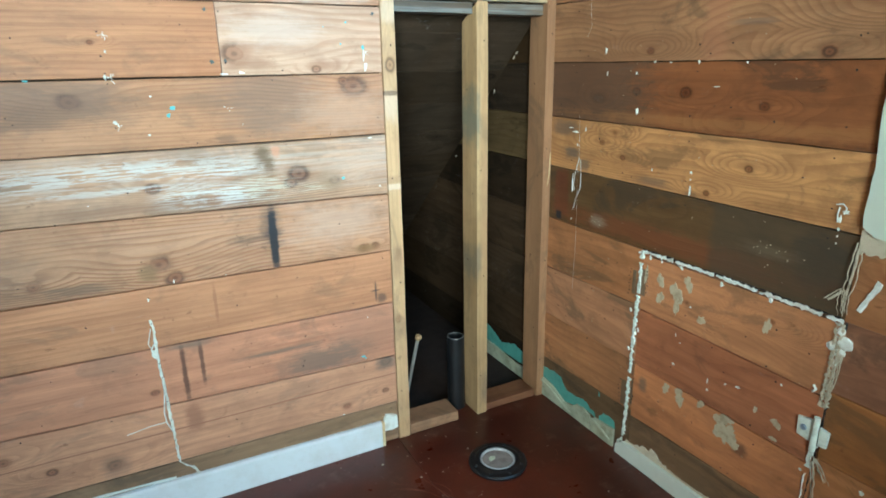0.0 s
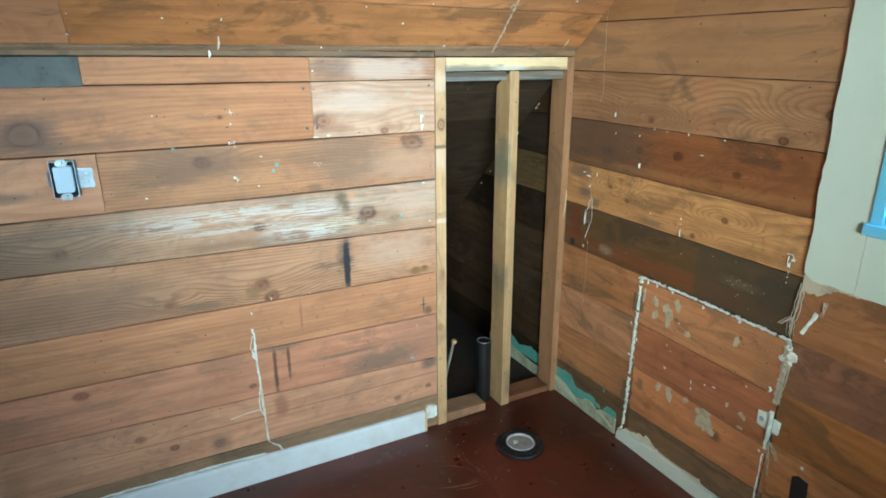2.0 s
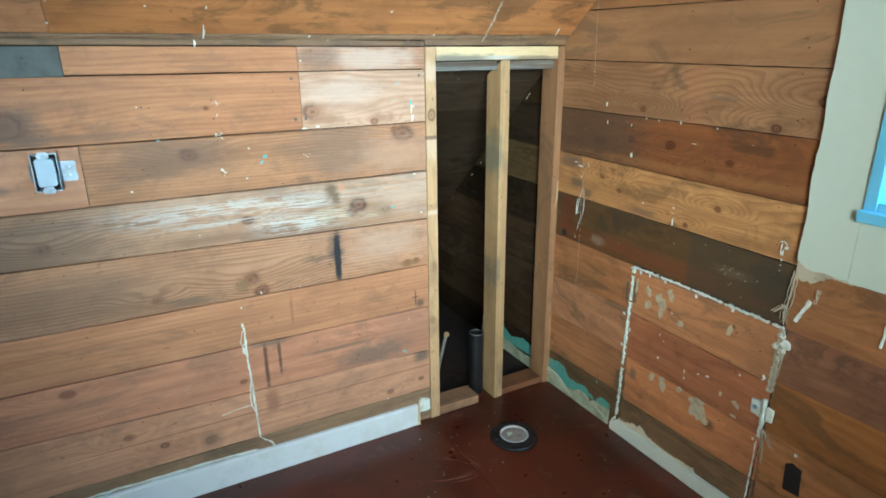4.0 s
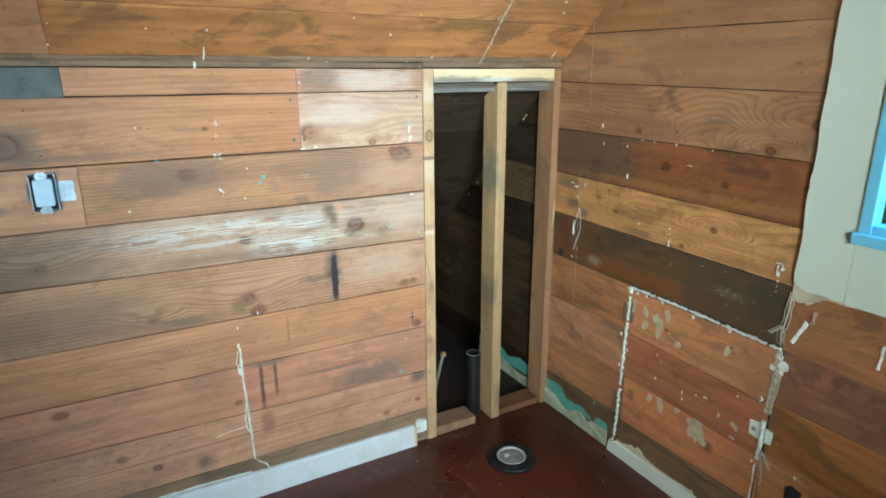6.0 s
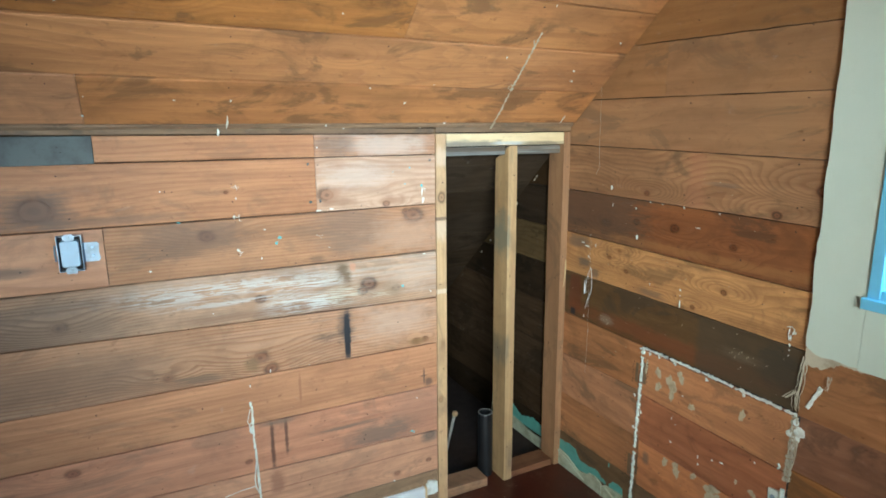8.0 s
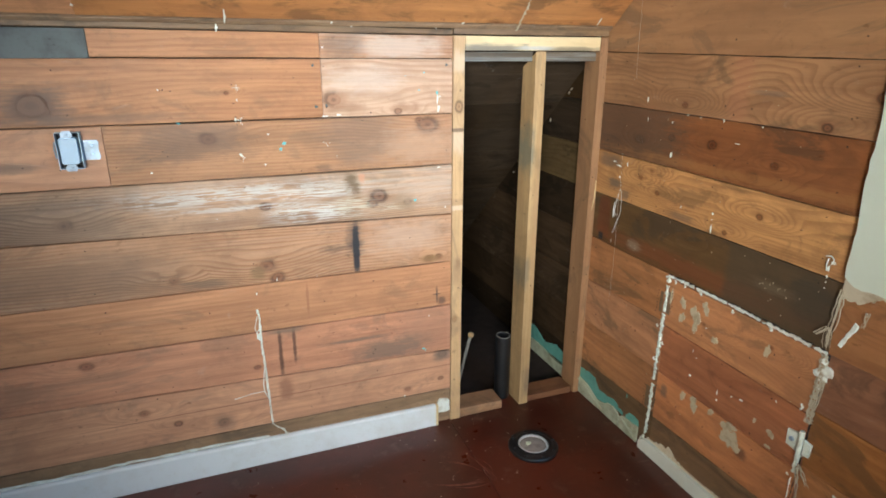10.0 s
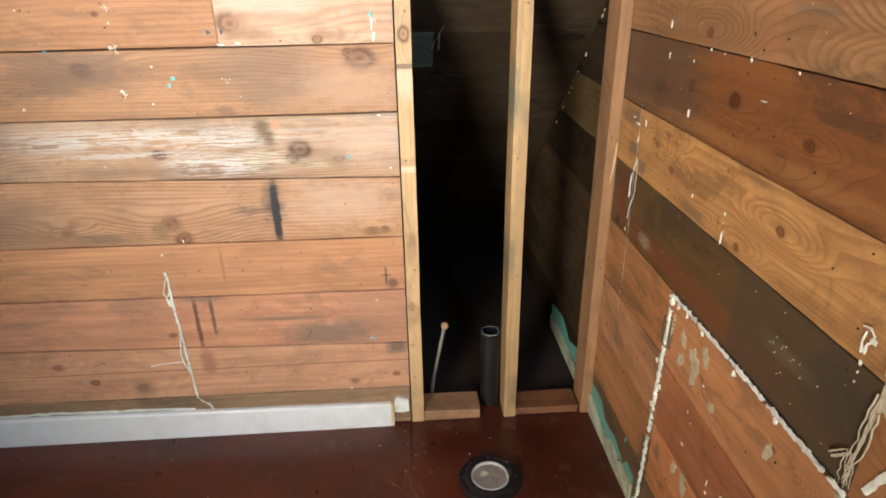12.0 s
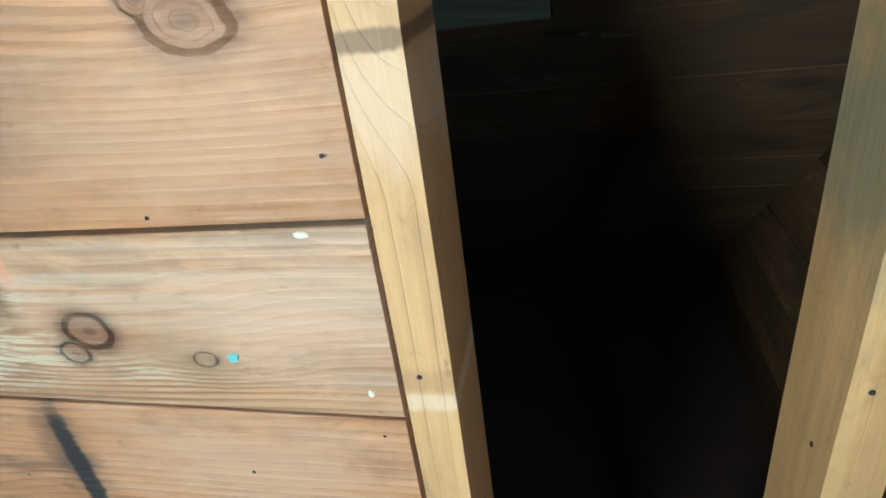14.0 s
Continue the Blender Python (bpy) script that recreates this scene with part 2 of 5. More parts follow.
fir_mid = wood("middle_salmon_fir", SALMON, SALMON_DARK, GREY, 0.30, 0.22, 0, pitch=58, swirl_amount=5,
               spots=((0.643, 0.50, 0.012, 0.014, INK, 0.6, 0.5), (0.624, 0.525, 0.003, 0.028, INK, 0.7, 0.3), (0.624, 0.526, 0.015, 0.002, INK, 0.7, 0.3), (0.18, 0.57, 0.004, 0.05, SALMON_DARK, 0.5, 0.4)))
# Spot at (0.58, 1.05): paler wood, plus window glare put into the colour.
fir_worn = wood("weathered_fir", (0.58, 0.335, 0.205), (0.28, 0.135, 0.075), (0.22, 0.16, 0.125), 0.34, 0.5, 0, 0.15, pitch=95, swirl_amount=5,
                knots_at=((-0.062, 1.095, 0.013), (0.594, 1.111, 0.019), (0.565, 1.125, 0.008)),
                spots=((0.38, 1.08, 0.11, 0.075, (0.27, 0.19, 0.14), 0.5, 0.5), (0.58, 1.05, 0.11, 0.05, (0.64, 0.44, 0.31), 0.5, 0.8), (-0.10, 1.09, 0.14, 0.05, GREY, 0.6, 0.5),
                       (0.254, 0.996, 0.02, 0.012, INK, 0.4, 0.6), (0.50, 1.345, 0.12, 0.03, (0.72, 0.60, 0.50), 0.6, 0.5), (0.33, 1.345, 0.06, 0.03, GREY, 0.5, 0.5)))
fir_plain = wood("patched_fir", SALMON, SALMON_DARK, GREY, 0.3, 0.3, 0, pitch=30, spots=((-0.53, 1.04, 0.05, 0.012, MURK, 0.6, 0.6),))
fir_dirty = wood("dirty_low_board", (0.31, 0.20, 0.115), (0.15, 0.09, 0.05), (0.10, 0.075, 0.055), 0.6, 0.3, 0, pitch=30)
# The spot at (0.60, 0.91) likewise paints in some glare.
fir_white = wood("whitewashed_fir", (0.58, 0.38, 0.25), (0.22, 0.11, 0.065), (0.20, 0.155, 0.12), 0.4, 0.95, 0, 0.35, relief=0.9, pitch=115, swirl_amount=6,
                 knots_at=((0.427, 0.893, 0.016), (0.522, 0.868, 0.008), (0.077, 0.889, 0.009), (0.405, 0.872, 0.010), (-0.45, 0.88, 0.012)),
                 spots=((0.02, 0.935, 0.30, 0.022, CHALK, 0.85, 0.7), (0.02, 0.890, 0.20, 0.008, CHALK, 0.7, 0.7), (0.24, 0.915, 0.10, 0.012, CHALK, 0.75, 0.7), (0.22, 0.856, 0.14, 0.026, CHALK, 0.92, 0.35), (0.34, 0.868, 0.055, 0.030, OLD_CREAM, 0.9, 0.45),
                        (-0.16, 0.915, 0.10, 0.014, CHALK, 0.5, 0.8), (0.05, 0.845, 0.25, 0.012, (0.30, 0.17, 0.10), 0.5, 0.6), (0.47, 0.852, 0.05, 0.012, OLD_CREAM, 0.6, 0.6), (0.338, 0.950, 0.016, 0.022, (0.17, 0.11, 0.055), 0.9, 0.8), (0.352, 0.925, 0.012, 0.022, (0.17, 0.11, 0.055), 0.85, 0.8), (0.372, 0.955, 0.010, 0.014, (0.62, 0.30, 0.17), 0.7, 0.4), (0.515, 0.872, 0.026, 0.026, (0.26, 0.17, 0.085), 0.6, 0.8),
                        (0.60, 0.91, 0.09, 0.05, (0.66, 0.49, 0.37), 0.45, 0.7), (-0.50, 0.88, 0.22, 0.06, MURK, 0.5, 0.5)))
# Window sheen is painted in again at (0.53, 0.75).
fir_marked = wood("marked_fir", (0.60, 0.36, 0.225), (0.28, 0.13, 0.07), GREY, 0.36, 0.75, 0, 0.1, pitch=100, swirl_amount=7,
                  knots_at=((0.063, 0.700, 0.017), (0.094, 0.662, 0.013), (-0.20, 0.69, 0.010), (0.595, 0.663, 0.008), (0.63, 0.665, 0.007)),
                  spots=((0.53, 0.75, 0.12, 0.05, (0.66, 0.50, 0.39), 0.45, 0.8), (0.345, 0.725, 0.0105, 0.084, INK, 0.97, 0.3), (0.340, 0.765, 0.022, 0.045, INK, 0.6, 0.7), (0.31, 0.735, 0.05, 0.012, INK, 0.45, 0.7), (0.60, 0.66, 0.03, 0.012, (0.26, 0.15, 0.06), 0.7, 0.5),
                         (-0.114, 0.667, 0.06, 0.012, MURK, 0.6, 0.5), (0.035, 0.68, 0.02, 0.02, (0.24, 0.16, 0.07), 0.6, 0.5), (-0.45, 0.72, 0.25, 0.07, MURK, 0.4, 0.5)))
fir_pale = wood("pale_new_fir", (0.71, 0.53, 0.42), (0.44, 0.24, 0.15), (0.40, 0.26, 0.19), 0.3, 0.6, 0, 0.1, pitch=60, swirl_amount=9, reach=6.0,
                knots_at=((0.297, 1.195, 0.017), (0.496, 1.156, 0.007)), spots=((0.33, 1.17, 0.05, 0.010, (0.34, 0.17, 0.09), 0.5, 0.6), (0.53, 1.165, 0.04, 0.012, (0.34, 0.17, 0.09), 0.5, 0.7), (0.40, 1.25, 0.10, 0.03, (0.80, 0.70, 0.62), 0.4, 0.7)))
ceiling_dark = wood("darker_ceiling_fir", (0.456, 0.210, 0.080), (0.240, 0.098, 0.040), (0.12, 0.072, 0.042), 0.75, 0.3, 1, pitch=24)
ceiling_fir = wood("ceiling_fir", (0.576, 0.274, 0.103), (0.324, 0.132, 0.051), (0.16, 0.092, 0.052), 0.6, 0.3, 1, pitch=24)
brown = wood("brown_fir", (0.492, 0.232, 0.096), (0.252, 0.103, 0.042), (0.168, 0.105, 0.059), 0.7, 0.3, 1, pitch=36, swirl_amount=8, fine=0.16)
tan_fir = wood("mottled_tan_fir", (0.361, 0.194, 0.084), (0.232, 0.110, 0.045), (0.19, 0.12, 0.07), 0.6, 0.18, 1, pitch=26, swirl_amount=6, fine=0.12)
brown_red = wood("red_brown_fir", (0.313, 0.138, 0.064), (0.157, 0.062, 0.031), (0.085, 0.052, 0.036), 0.6, 0.25, 1, fine=0.2,
                 knots_at=((-1.00, 1.085, 0.010), (-1.16, 1.085, 0.008), (-0.85, 1.02, 0.011), (-0.79, 1.06, 0.007)),
                 spots=((-1.60, 1.08, 0.48, 0.2, (0.115, 0.08, 0.055), 0.75, 0.2), (-0.80, 1.015, 0.5, 0.014, (0.42, 0.21, 0.085), 0.5, 0.7)))
hatch_red = wood("hatch_red_fir", (0.449, 0.172, 0.069), (0.202, 0.072, 0.033), (0.10, 0.06, 0.04), 0.4, 0.3, 1)
golden = wood("golden_fir", (0.640, 0.365, 0.156), (0.291, 0.134, 0.057), (0.20, 0.12, 0.065), 0.6, 0.45, 0, pitch=34, swirl_amount=20,
              halo_rings=5.0, reach=8.0, knots_at=((-1.279, 0.941, 0.006), (-0.807, 0.925, 0.006), (-0.91, 0.854, 0.005), (-1.194, 0.905, 0.005), (-1.229, 0.971, 0.005)),
              spots=((-1.409, 0.895, 0.03, 0.016, MURK, 0.8, 0.5), (-1.35, 0.864, 0.02, 0.016, MURK, 0.7, 0.5), (-1.45, 0.97, 0.06, 0.02, MURK, 0.6, 0.5), (-1.08, 0.855, 0.05, 0.012, MURK, 0.6, 0.5)))
figured = wood("figured_brown_fir", (0.399, 0.219, 0.096), (0.190, 0.080, 0.034), (0.13, 0.09, 0.055), 0.6, 0.42, 0, pitch=58, swirl_amount=12, fine=0.2, halo_rings=8.0, reach=9.0,
               knots_at=((-1.122, 1.185, 0.007), (-0.672, 1.168, 0.008), (-0.559, 1.242, 0.010)), spots=((-0.93, 1.25, 0.03, 0.2, (0.40, 0.16, 0.07), 0.35, 0.6), (-0.84, 1.235, 0.05, 0.006, MURK, 0.5, 0.5)))
charcoal = wood("charcoal_stained_fir", (0.158, 0.102, 0.052), (0.086, 0.049, 0.025), (0.066, 0.055, 0.044), 0.6, 0.35, 1,
                spots=((-1.455, 0.76, 0.035, 0.08, (0.16, 0.055, 0.03), 0.7, 0.2), (-1.05, 0.705, 0.40, 0.028, (0.22, 0.085, 0.04), 0.7, 0.6), (-1.465, 0.689, 0.015, 0.014, INK, 0.9, 0.3), (-0.62, 0.76, 0.06, 0.05, INK, 0.5, 0.5), (-0.72, 0.75, 0.165, 0.2, (0.085, 0.071, 0.048), 0.6, 0.08),
                       (-0.73, 0.755, 0.05, 0.012, (0.26, 0.21, 0.14), 0.35, 0.8), (-1.28, 0.705, 0.03, 0.014, (0.36, 0.30, 0.22), 0.6, 0.7)))
stud_wood = wood("aged_stud_wood", (0.612, 0.459, 0.270), (0.324, 0.194, 0.099), (0.15, 0.13, 0.10), 0.55, 0.35, 1, pitch=60, swirl_amount=3)
stud_brown = wood("brown_stud_wood", (0.396, 0.220, 0.108), (0.225, 0.110, 0.054), (0.12, 0.09, 0.06), 0.4, 0.35, 1, pitch=60, swirl_amount=3)
stud_new = wood("fresh_header_wood", (0.78, 0.66, 0.42), (0.56, 0.42, 0.23), (0.45, 0.36, 0.24), 0.12, 0.25, 0, pitch=40, fine=0.2,
                spots=((0.10, 0.008, 0.13, 0.013, (0.15, 0.15, 0.14), 0.8, 0.5), (0.40, 0.006, 0.12, 0.008, (0.15, 0.13, 0.10), 0.75, 0.5), (0.25, 0.010, 0.06, 0.006, (0.62, 0.66, 0.66), 0.6, 0.5)))
# Near-black roof boards and backing: the recess shade is in their colour.
recess_dark = wood("recess_shade_boards", (0.060, 0.042, 0.027), (0.033, 0.024, 0.017), (0.025, 0.021, 0.016), 0.6, 0.3, 1, relief=0.25, dull=0.35)
# Shaded copies of the gable woods: recess shade put into the colour.
shaded_fir = wood("recess_shaded_brown_fir", (0.061, 0.038, 0.020), (0.032, 0.019, 0.010), (0.022, 0.017, 0.010), 0.6, 0.4, 1, pitch=40, dull=0.3)
shaded_golden = wood("recess_shaded_golden_fir", (0.153, 0.113, 0.059), (0.084, 0.054, 0.027), (0.046, 0.036, 0.021), 0.6, 0.5, 1, pitch=40, dull=0.3)
shaded_dark = wood("recess_shaded_dark_fir", (0.037, 0.025, 0.015), (0.020, 0.013, 0.008), (0.013, 0.011, 0.008), 0.6, 0.35, 1, pitch=40, dull=0.35)
mint_white = paint("mint_white_gloss", (0.82, 0.89, 0.80), (0.58, 0.58, 0.46), 0.18, 0.35)
white_paint = paint("white_gloss_paint", (0.80, 0.85, 0.87), (0.50, 0.46, 0.38), 0.25, 0.4)
caulk = paint("old_white_caulk", (0.84, 0.89, 0.83), (0.36, 0.30, 0.20), 0.45, 0.7, 30.0, bump_strength=0.8)
mint = paint("mint_white_panel", (0.62, 0.70, 0.60), (0.54, 0.60, 0.50), 0.3, 0.6, 3.0)
cream = paint("torn_cream_plaster", (0.55, 0.50, 0.37), (0.27, 0.20, 0.12), 0.6, 0.8, 22.0, bump_strength=0.8)
teal = paint("teal_paint", (0.15, 0.42, 0.36), (0.08, 0.20, 0.17), 0.4, 0.55, 20.0)
sage = paint("pale_green_trim_paint", (0.50, 0.54, 0.40), (0.20, 0.19, 0.11), 0.6, 0.6, 16.0)
grey_patch = paint("blue_grey_patch_paint", (0.11, 0.135, 0.135), (0.05, 0.055, 0.055), 0.6, 0.6, 12.0)
black_plastic = paint("black_abs_plastic", (0.008, 0.009, 0.011), (0.028, 0.028, 0.028), 0.3, 0.4, 18.0)
grey_plastic = paint("grey_pvc", (0.26, 0.26, 0.24), (0.12, 0.10, 0.08), 0.5, 0.5, 20.0)
steel = paint("galvanised_steel", (0.40, 0.52, 0.64), (0.22, 0.24, 0.27), 0.5, 0.45, 30.0, metallic=0.7)
# Pale device plastic with the window's blue light put into its colour.
box_white = paint("blue_lit_device_plastic", (0.52, 0.72, 0.90), (0.4, 0.44, 0.5), 0.2, 0.45)
# Casing and sash blue is outside daylight put into the paint colour.
sash_paint = paint("daylight_tinted_sash_paint", (0.22, 0.58, 0.82), (0.16, 0.44, 0.66), 0.2, 0.4)
# Near-black for nail heads, and for patches standing in for shaded holes.
dark_hole = paint("dark_metal_and_holes", (0.015, 0.014, 0.013), (0.03, 0.025, 0.02), 0.5, 0.7)
cyan = paint("cyan_paint", (0.18, 0.58, 0.62), (0.1, 0.4, 0.45), 0.3, 0.5)
plain_wall = paint("plain_plaster", (0.55, 0.48, 0.40), (0.42, 0.35, 0.28), 0.4, 0.8, 2.0)


def floor_material():
    mat, nt, bsdf = shader("oxblood_painted_floor")
    vec = local(nt)
    big = stretched(nt, vec, (1, 1, 1), 3.2, 5.0, 0.6)
    mid = stretched(nt, vec, (1, 1, 1), 13.0, 5.0, 0.65)
    fine = stretched(nt, vec, (1, 1, 1), 95.0, 3.0, 0.6)
    scratch = stretched(nt, vec, (3, 60, 1), 1.0, 4.0, 0.7)
    colour = mix(nt, ramp(nt, big, 0.35, 0.65), (0.105, 0.021, 0.010), (0.055, 0.013, 0.007))
    colour = mix(nt, math_node(nt, "MULTIPLY", ramp(nt, mid, 0.55, 0.72), 0.5), colour, (0.16, 0.085, 0.055))
    colour = mix(nt, math_node(nt, "MULTIPLY", ramp(nt, scratch, 0.63, 0.72), 0.3), colour, (0.22, 0.14, 0.10))
    colour = mix(nt, math_node(nt, "MULTIPLY", ramp(nt, fine, 0.70, 0.76), 0.6), colour, (0.34, 0.25, 0.19))
    nt.links.new(colour, bsdf.inputs["Base Color"])
    nt.links.new(math_node(nt, "MULTIPLY_ADD", mid, 0.45, 0.12), bsdf.inputs["Roughness"])
    bump = node(nt, "ShaderNodeBump", Strength=0.15, Distance=0.002)
    nt.links.new(math_node(nt, "ADD", mid, fine), bump.inputs["Height"])
    nt.links.new(bump.outputs[0], bsdf.inputs["Normal"])
    return mat


floor_paint = floor_material()

# ---- mesh helpers ----
WALL_Y, WALL_X, KNEE, SLOPE = 1.514, 1.253, 1.395, math.atan(0.867)


def part(name, bm, material, parent=None, label="", m=None):
    data = bpy.data.meshes.new(name)
    bmesh.ops.recalc_face_normals(bm, faces=bm.faces)
    bm.to_mesh(data)
    bm.free()
    data.materials.append(material)
    ob = new(name, data)
    if parent:
        ob.parent = parent
    if m is not None:
        ob.matrix_basis = m
    if label:
        tagged(ob, label)
    return ob


def box_into(bm, x0, x1, y0, y1, z0, z1, bevel=0.0):
    v = [bm.verts.new((x, y, z)) for x in (x0, x1) for y in (y0, y1) for z in (z0, z1)]
    faces = [bm.faces.new([v[i] for i in f]) for f in ((0, 1, 3, 2), (4, 6, 7, 5), (0, 4, 5, 1), (2, 3, 7, 6), (0, 2, 6, 4), (1, 5, 7, 3))]
    if bevel:
        edges = list({e for f in faces for e in f.edges})
        bmesh.ops.bevel(bm, geom=edges, offset=bevel, segments=2, affect="EDGES", profile=0.6)
    return bm


def box(x0, x1, y0, y1, z0, z1, bevel=0.0):
    return box_into(bmesh.new(), x0, x1, y0, y1, z0, z1, bevel)


def prism(points, y0, y1, bevel=0.0):
    """An outline in x and z, thick along y from y0 to y1."""
    bm = bmesh.new()
    a = [bm.verts.new((x, y0, z)) for x, z in points]
    b = [bm.verts.new((x, y1, z)) for x, z in points]
    bm.faces.new(a)
    bm.faces.new(b[::-1])
    for i in range(len(a)):
        j = (i + 1) % len(a)
        bm.faces.new((a[i], b[i], b[j], a[j]))
    if bevel:
        bmesh.ops.bevel(bm, geom=[e for e in bm.edges if all(v in set(a) for v in e.verts)], offset=bevel, segments=1, affect="EDGES")
    return bm


def board(lo_a, lo_b, hi_a, hi_b, length, rng, gap=0.0014, thick=0.019, proud=0.0, start=0.0):
    """A board from x=0 to length: its lower edge runs from lo_a to lo_b and its upper edge from hi_a to hi_b, with worn arrises."""
    n = max(2, int(length / 0.16))
    bm = bmesh.new()
    rows = []
    for i in range(n + 1):
        f = i / n
        x = length * f
        if i == 0:
            x += 0.0008
        if i == n:
            x -= 0.0008
        lo = lo_a + (lo_b - lo_a) * f + gap + rng.uniform(-0.0006, 0.0011)
        hi = hi_a + (hi_b - hi_a) * f - gap - rng.uniform(-0.0006, 0.0011)
        cup = proud + rng.uniform(-0.0004, 0.0004)
        c = 0.0012
        x += start
        ring = [(x, thick, lo), (x, -cup + c, lo), (x, -cup, lo + c), (x, -cup, hi - c), (x, -cup + c, hi), (x, thick, hi)]
        rows.append([bm.verts.new(p) for p in ring])
    for a, b in zip(rows, rows[1:]):
        for i in range(6):
            j = (i + 1) % 6
            bm.faces.new((a[i], a[j], b[j], b[i]))
    bm.faces.new(rows[0])
    bm.faces.new(rows[-1][::-1])
    return bm


def tube(points, radius, sides=8, closed_ends=True):
    bm = bmesh.new()
    rings = []
    for i, p in enumerate(points):
        p = Vector(p)
        d = (Vector(points[min(i + 1, len(points) - 1)]) - Vector(points[max(i - 1, 0)])).normalized()
        u = d.orthogonal().normalized()
        w = d.cross(u)
        r = radius(i / (len(points) - 1)) if callable(radius) else radius
        rings.append([bm.verts.new(p + r * (math.cos(2 * math.pi * k / sides) * u + math.sin(2 * math.pi * k / sides) * w)) for k in range(sides)])
    for a, b in zip(rings, rings[1:]):
        for k in range(sides):
            bm.faces.new((a[k], a[(k + 1) % sides], b[(k + 1) % sides], b[k]))
    if closed_ends:
        bm.faces.new(rings[0][::-1])
        bm.faces.new(rings[-1])
    return bm


def lathe(profile, sides=40, closed=True):
    """Turned about z from (radius, z) pairs; closed joins the last pair to the first."""
    bm = bmesh.new()
    rings = [[bm.verts.new((r * math.cos(2 * math.pi * k / sides), r * math.sin(2 * math.pi * k / sides), z)) for k in range(sides)] for r, z in profile]
    pairs = list(zip(rings, rings[1:])) + ([(rings[-1], rings[0])] if closed else [])
    for a, b in pairs:
        for k in range(sides):
            bm.faces.new((a[k], a[(k + 1) % sides], b[(k + 1) % sides], b[k]))
    return bm


def blob_into(bm, x, z, rx, rz, rng, thick=0.0015, sides=9, y=0.0):
    """A thin ragged patch of paint lying on the plane y, facing -y."""
    front, back = [], []
    for k in range(sides):
        a = 2 * math.pi * k / sides
        s = rng.uniform(0.55, 1.15)
        px, pz = x + rx * s * math.cos(a), z + rz * s * math.sin(a)
        front.append(bm.verts.new((x + (px - x) * 0.85, y - thick, z + (pz - z) * 0.85)))
        back.append(bm.verts.new((px, y + 0.0005, pz)))
    bm.faces.new(front)
    for k in range(sides):
        j = (k + 1) % sides
        bm.faces.new((front[k], front[j], back[j], back[k]))


def ragged(points, width, rng, thick=0.003, step=0.008, fray=0.35, y=0.0):
    """A ragged strip of old paint or caulk along a line in x and z, lying on the plane y and facing -y."""
    bm = bmesh.new()
    line = []
    for (ax, az), (bx, bz) in zip(points, points[1:]):
        n = max(1, int(math.hypot(bx - ax, bz - az) / step))
        line += [(ax + (bx - ax) * i / n, az + (bz - az) * i / n, (bx - ax), (bz - az)) for i in range(n)]
    line.append((*points[-1], points[-1][0] - points[-2][0], points[-1][1] - points[-2][1]))
    rows = []
    for x, z, dx, dz in line:
        s = math.hypot(dx, dz)
        nx, nz = -dz / s, dx / s
        a, b = width / 2 * (1 + rng.uniform(-fray, fray) * 1.6), width / 2 * (1 + rng.uniform(-fray, fray) * 1.6)
        t = thick * rng.uniform(0.5, 1.2)
        rows.append([bm.verts.new(p) for p in ((x + nx * a, y + 0.001, z + nz * a), (x + nx * a * 0.7, y - t, z + nz * a * 0.7), (x - nx * b * 0.7, y - t, z - nz * b * 0.7), (x - nx * b, y + 0.001, z - nz * b))])
    for a, b in zip(rows, rows[1:]):
        for i in range(4):
            j = (i + 1) % 4
            bm.faces.new((a[i], a[j], b[j], b[i]))
    bm.faces.new(rows[0])
    bm.faces.new(rows[-1][::-1])
    return bm


ON_A = pose(0, WALL_Y, 0)
ON_B = pose(WALL_X, 0, 0) @ Matrix(((0, -1, 0, 0), (-1, 0, 0, 0), (0, 0, 1, 0), (0, 0, 0, 1)))


def on_b(x0, z0=0.0):
    """Local x runs towards -y along the gable wall, local -y faces the room."""
    return pose(WALL_X, x0, z0, 0, 0, -90)


def at_a(x0, z0=0.0):
    return pose(x0, WALL_Y, z0)


def on_slope(x0, s0=0.0):
    return pose(x0, WALL_Y, KNEE) @ pose(0, 0, 0, math.degrees(math.pi / 2 - SLOPE), 0, 0) @ pose(0, 0, s0)


# ---- the setting ----
floor_mesh = box(-2.4, 0.6745, -2.4, 1.6028, -0.05, 0.0)
box_into(floor_mesh, 0.676, 1.40, -2.4, 1.6028, -0.05, -0.0004)
box_into(floor_mesh, -2.4, 1.40, -2.4, 3.30, -0.09, -0.0505)
floor = tagged(part("floor", floor_mesh, floor_paint, label="oxblood painted wooden floor, scuffed and dusty"), kind="structure")
rng = random.Random(4)
# Recess floor is a near-black piece of its own: shade as colour.
shaded_floor = paint("recess_shade_floor", (0.026, 0.015, 0.011), (0.014, 0.010, 0.008), 0.7, 0.9, 14.0, bump_strength=0.6)
floor_recess = tagged(part("floor_recess", box(-2.4, 1.40, 1.603, 3.30, -0.05, -0.0008), shaded_floor, label="floor under the roof slope, coloured dark for the shade there"), category="floor", kind="structure")


def wall(name, bm, material, label, m=None):
    return tagged(part(name, bm, material, None, label, m), category="wall", kind="structure")


back = 0.0205
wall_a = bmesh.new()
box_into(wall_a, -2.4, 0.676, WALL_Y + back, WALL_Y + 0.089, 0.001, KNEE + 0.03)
wall_knee = wall("wall_knee", wall_a, recess_dark, "low knee wall clad in reused salmon fir boards")

wall_b = bmesh.new()
X0, X1 = WALL_X + back, WALL_X + 0.12
WIN_Y0, WIN_Y1, WIN_Z0, WIN_Z1 = -0.36, 0.40, 1.035, 1.86
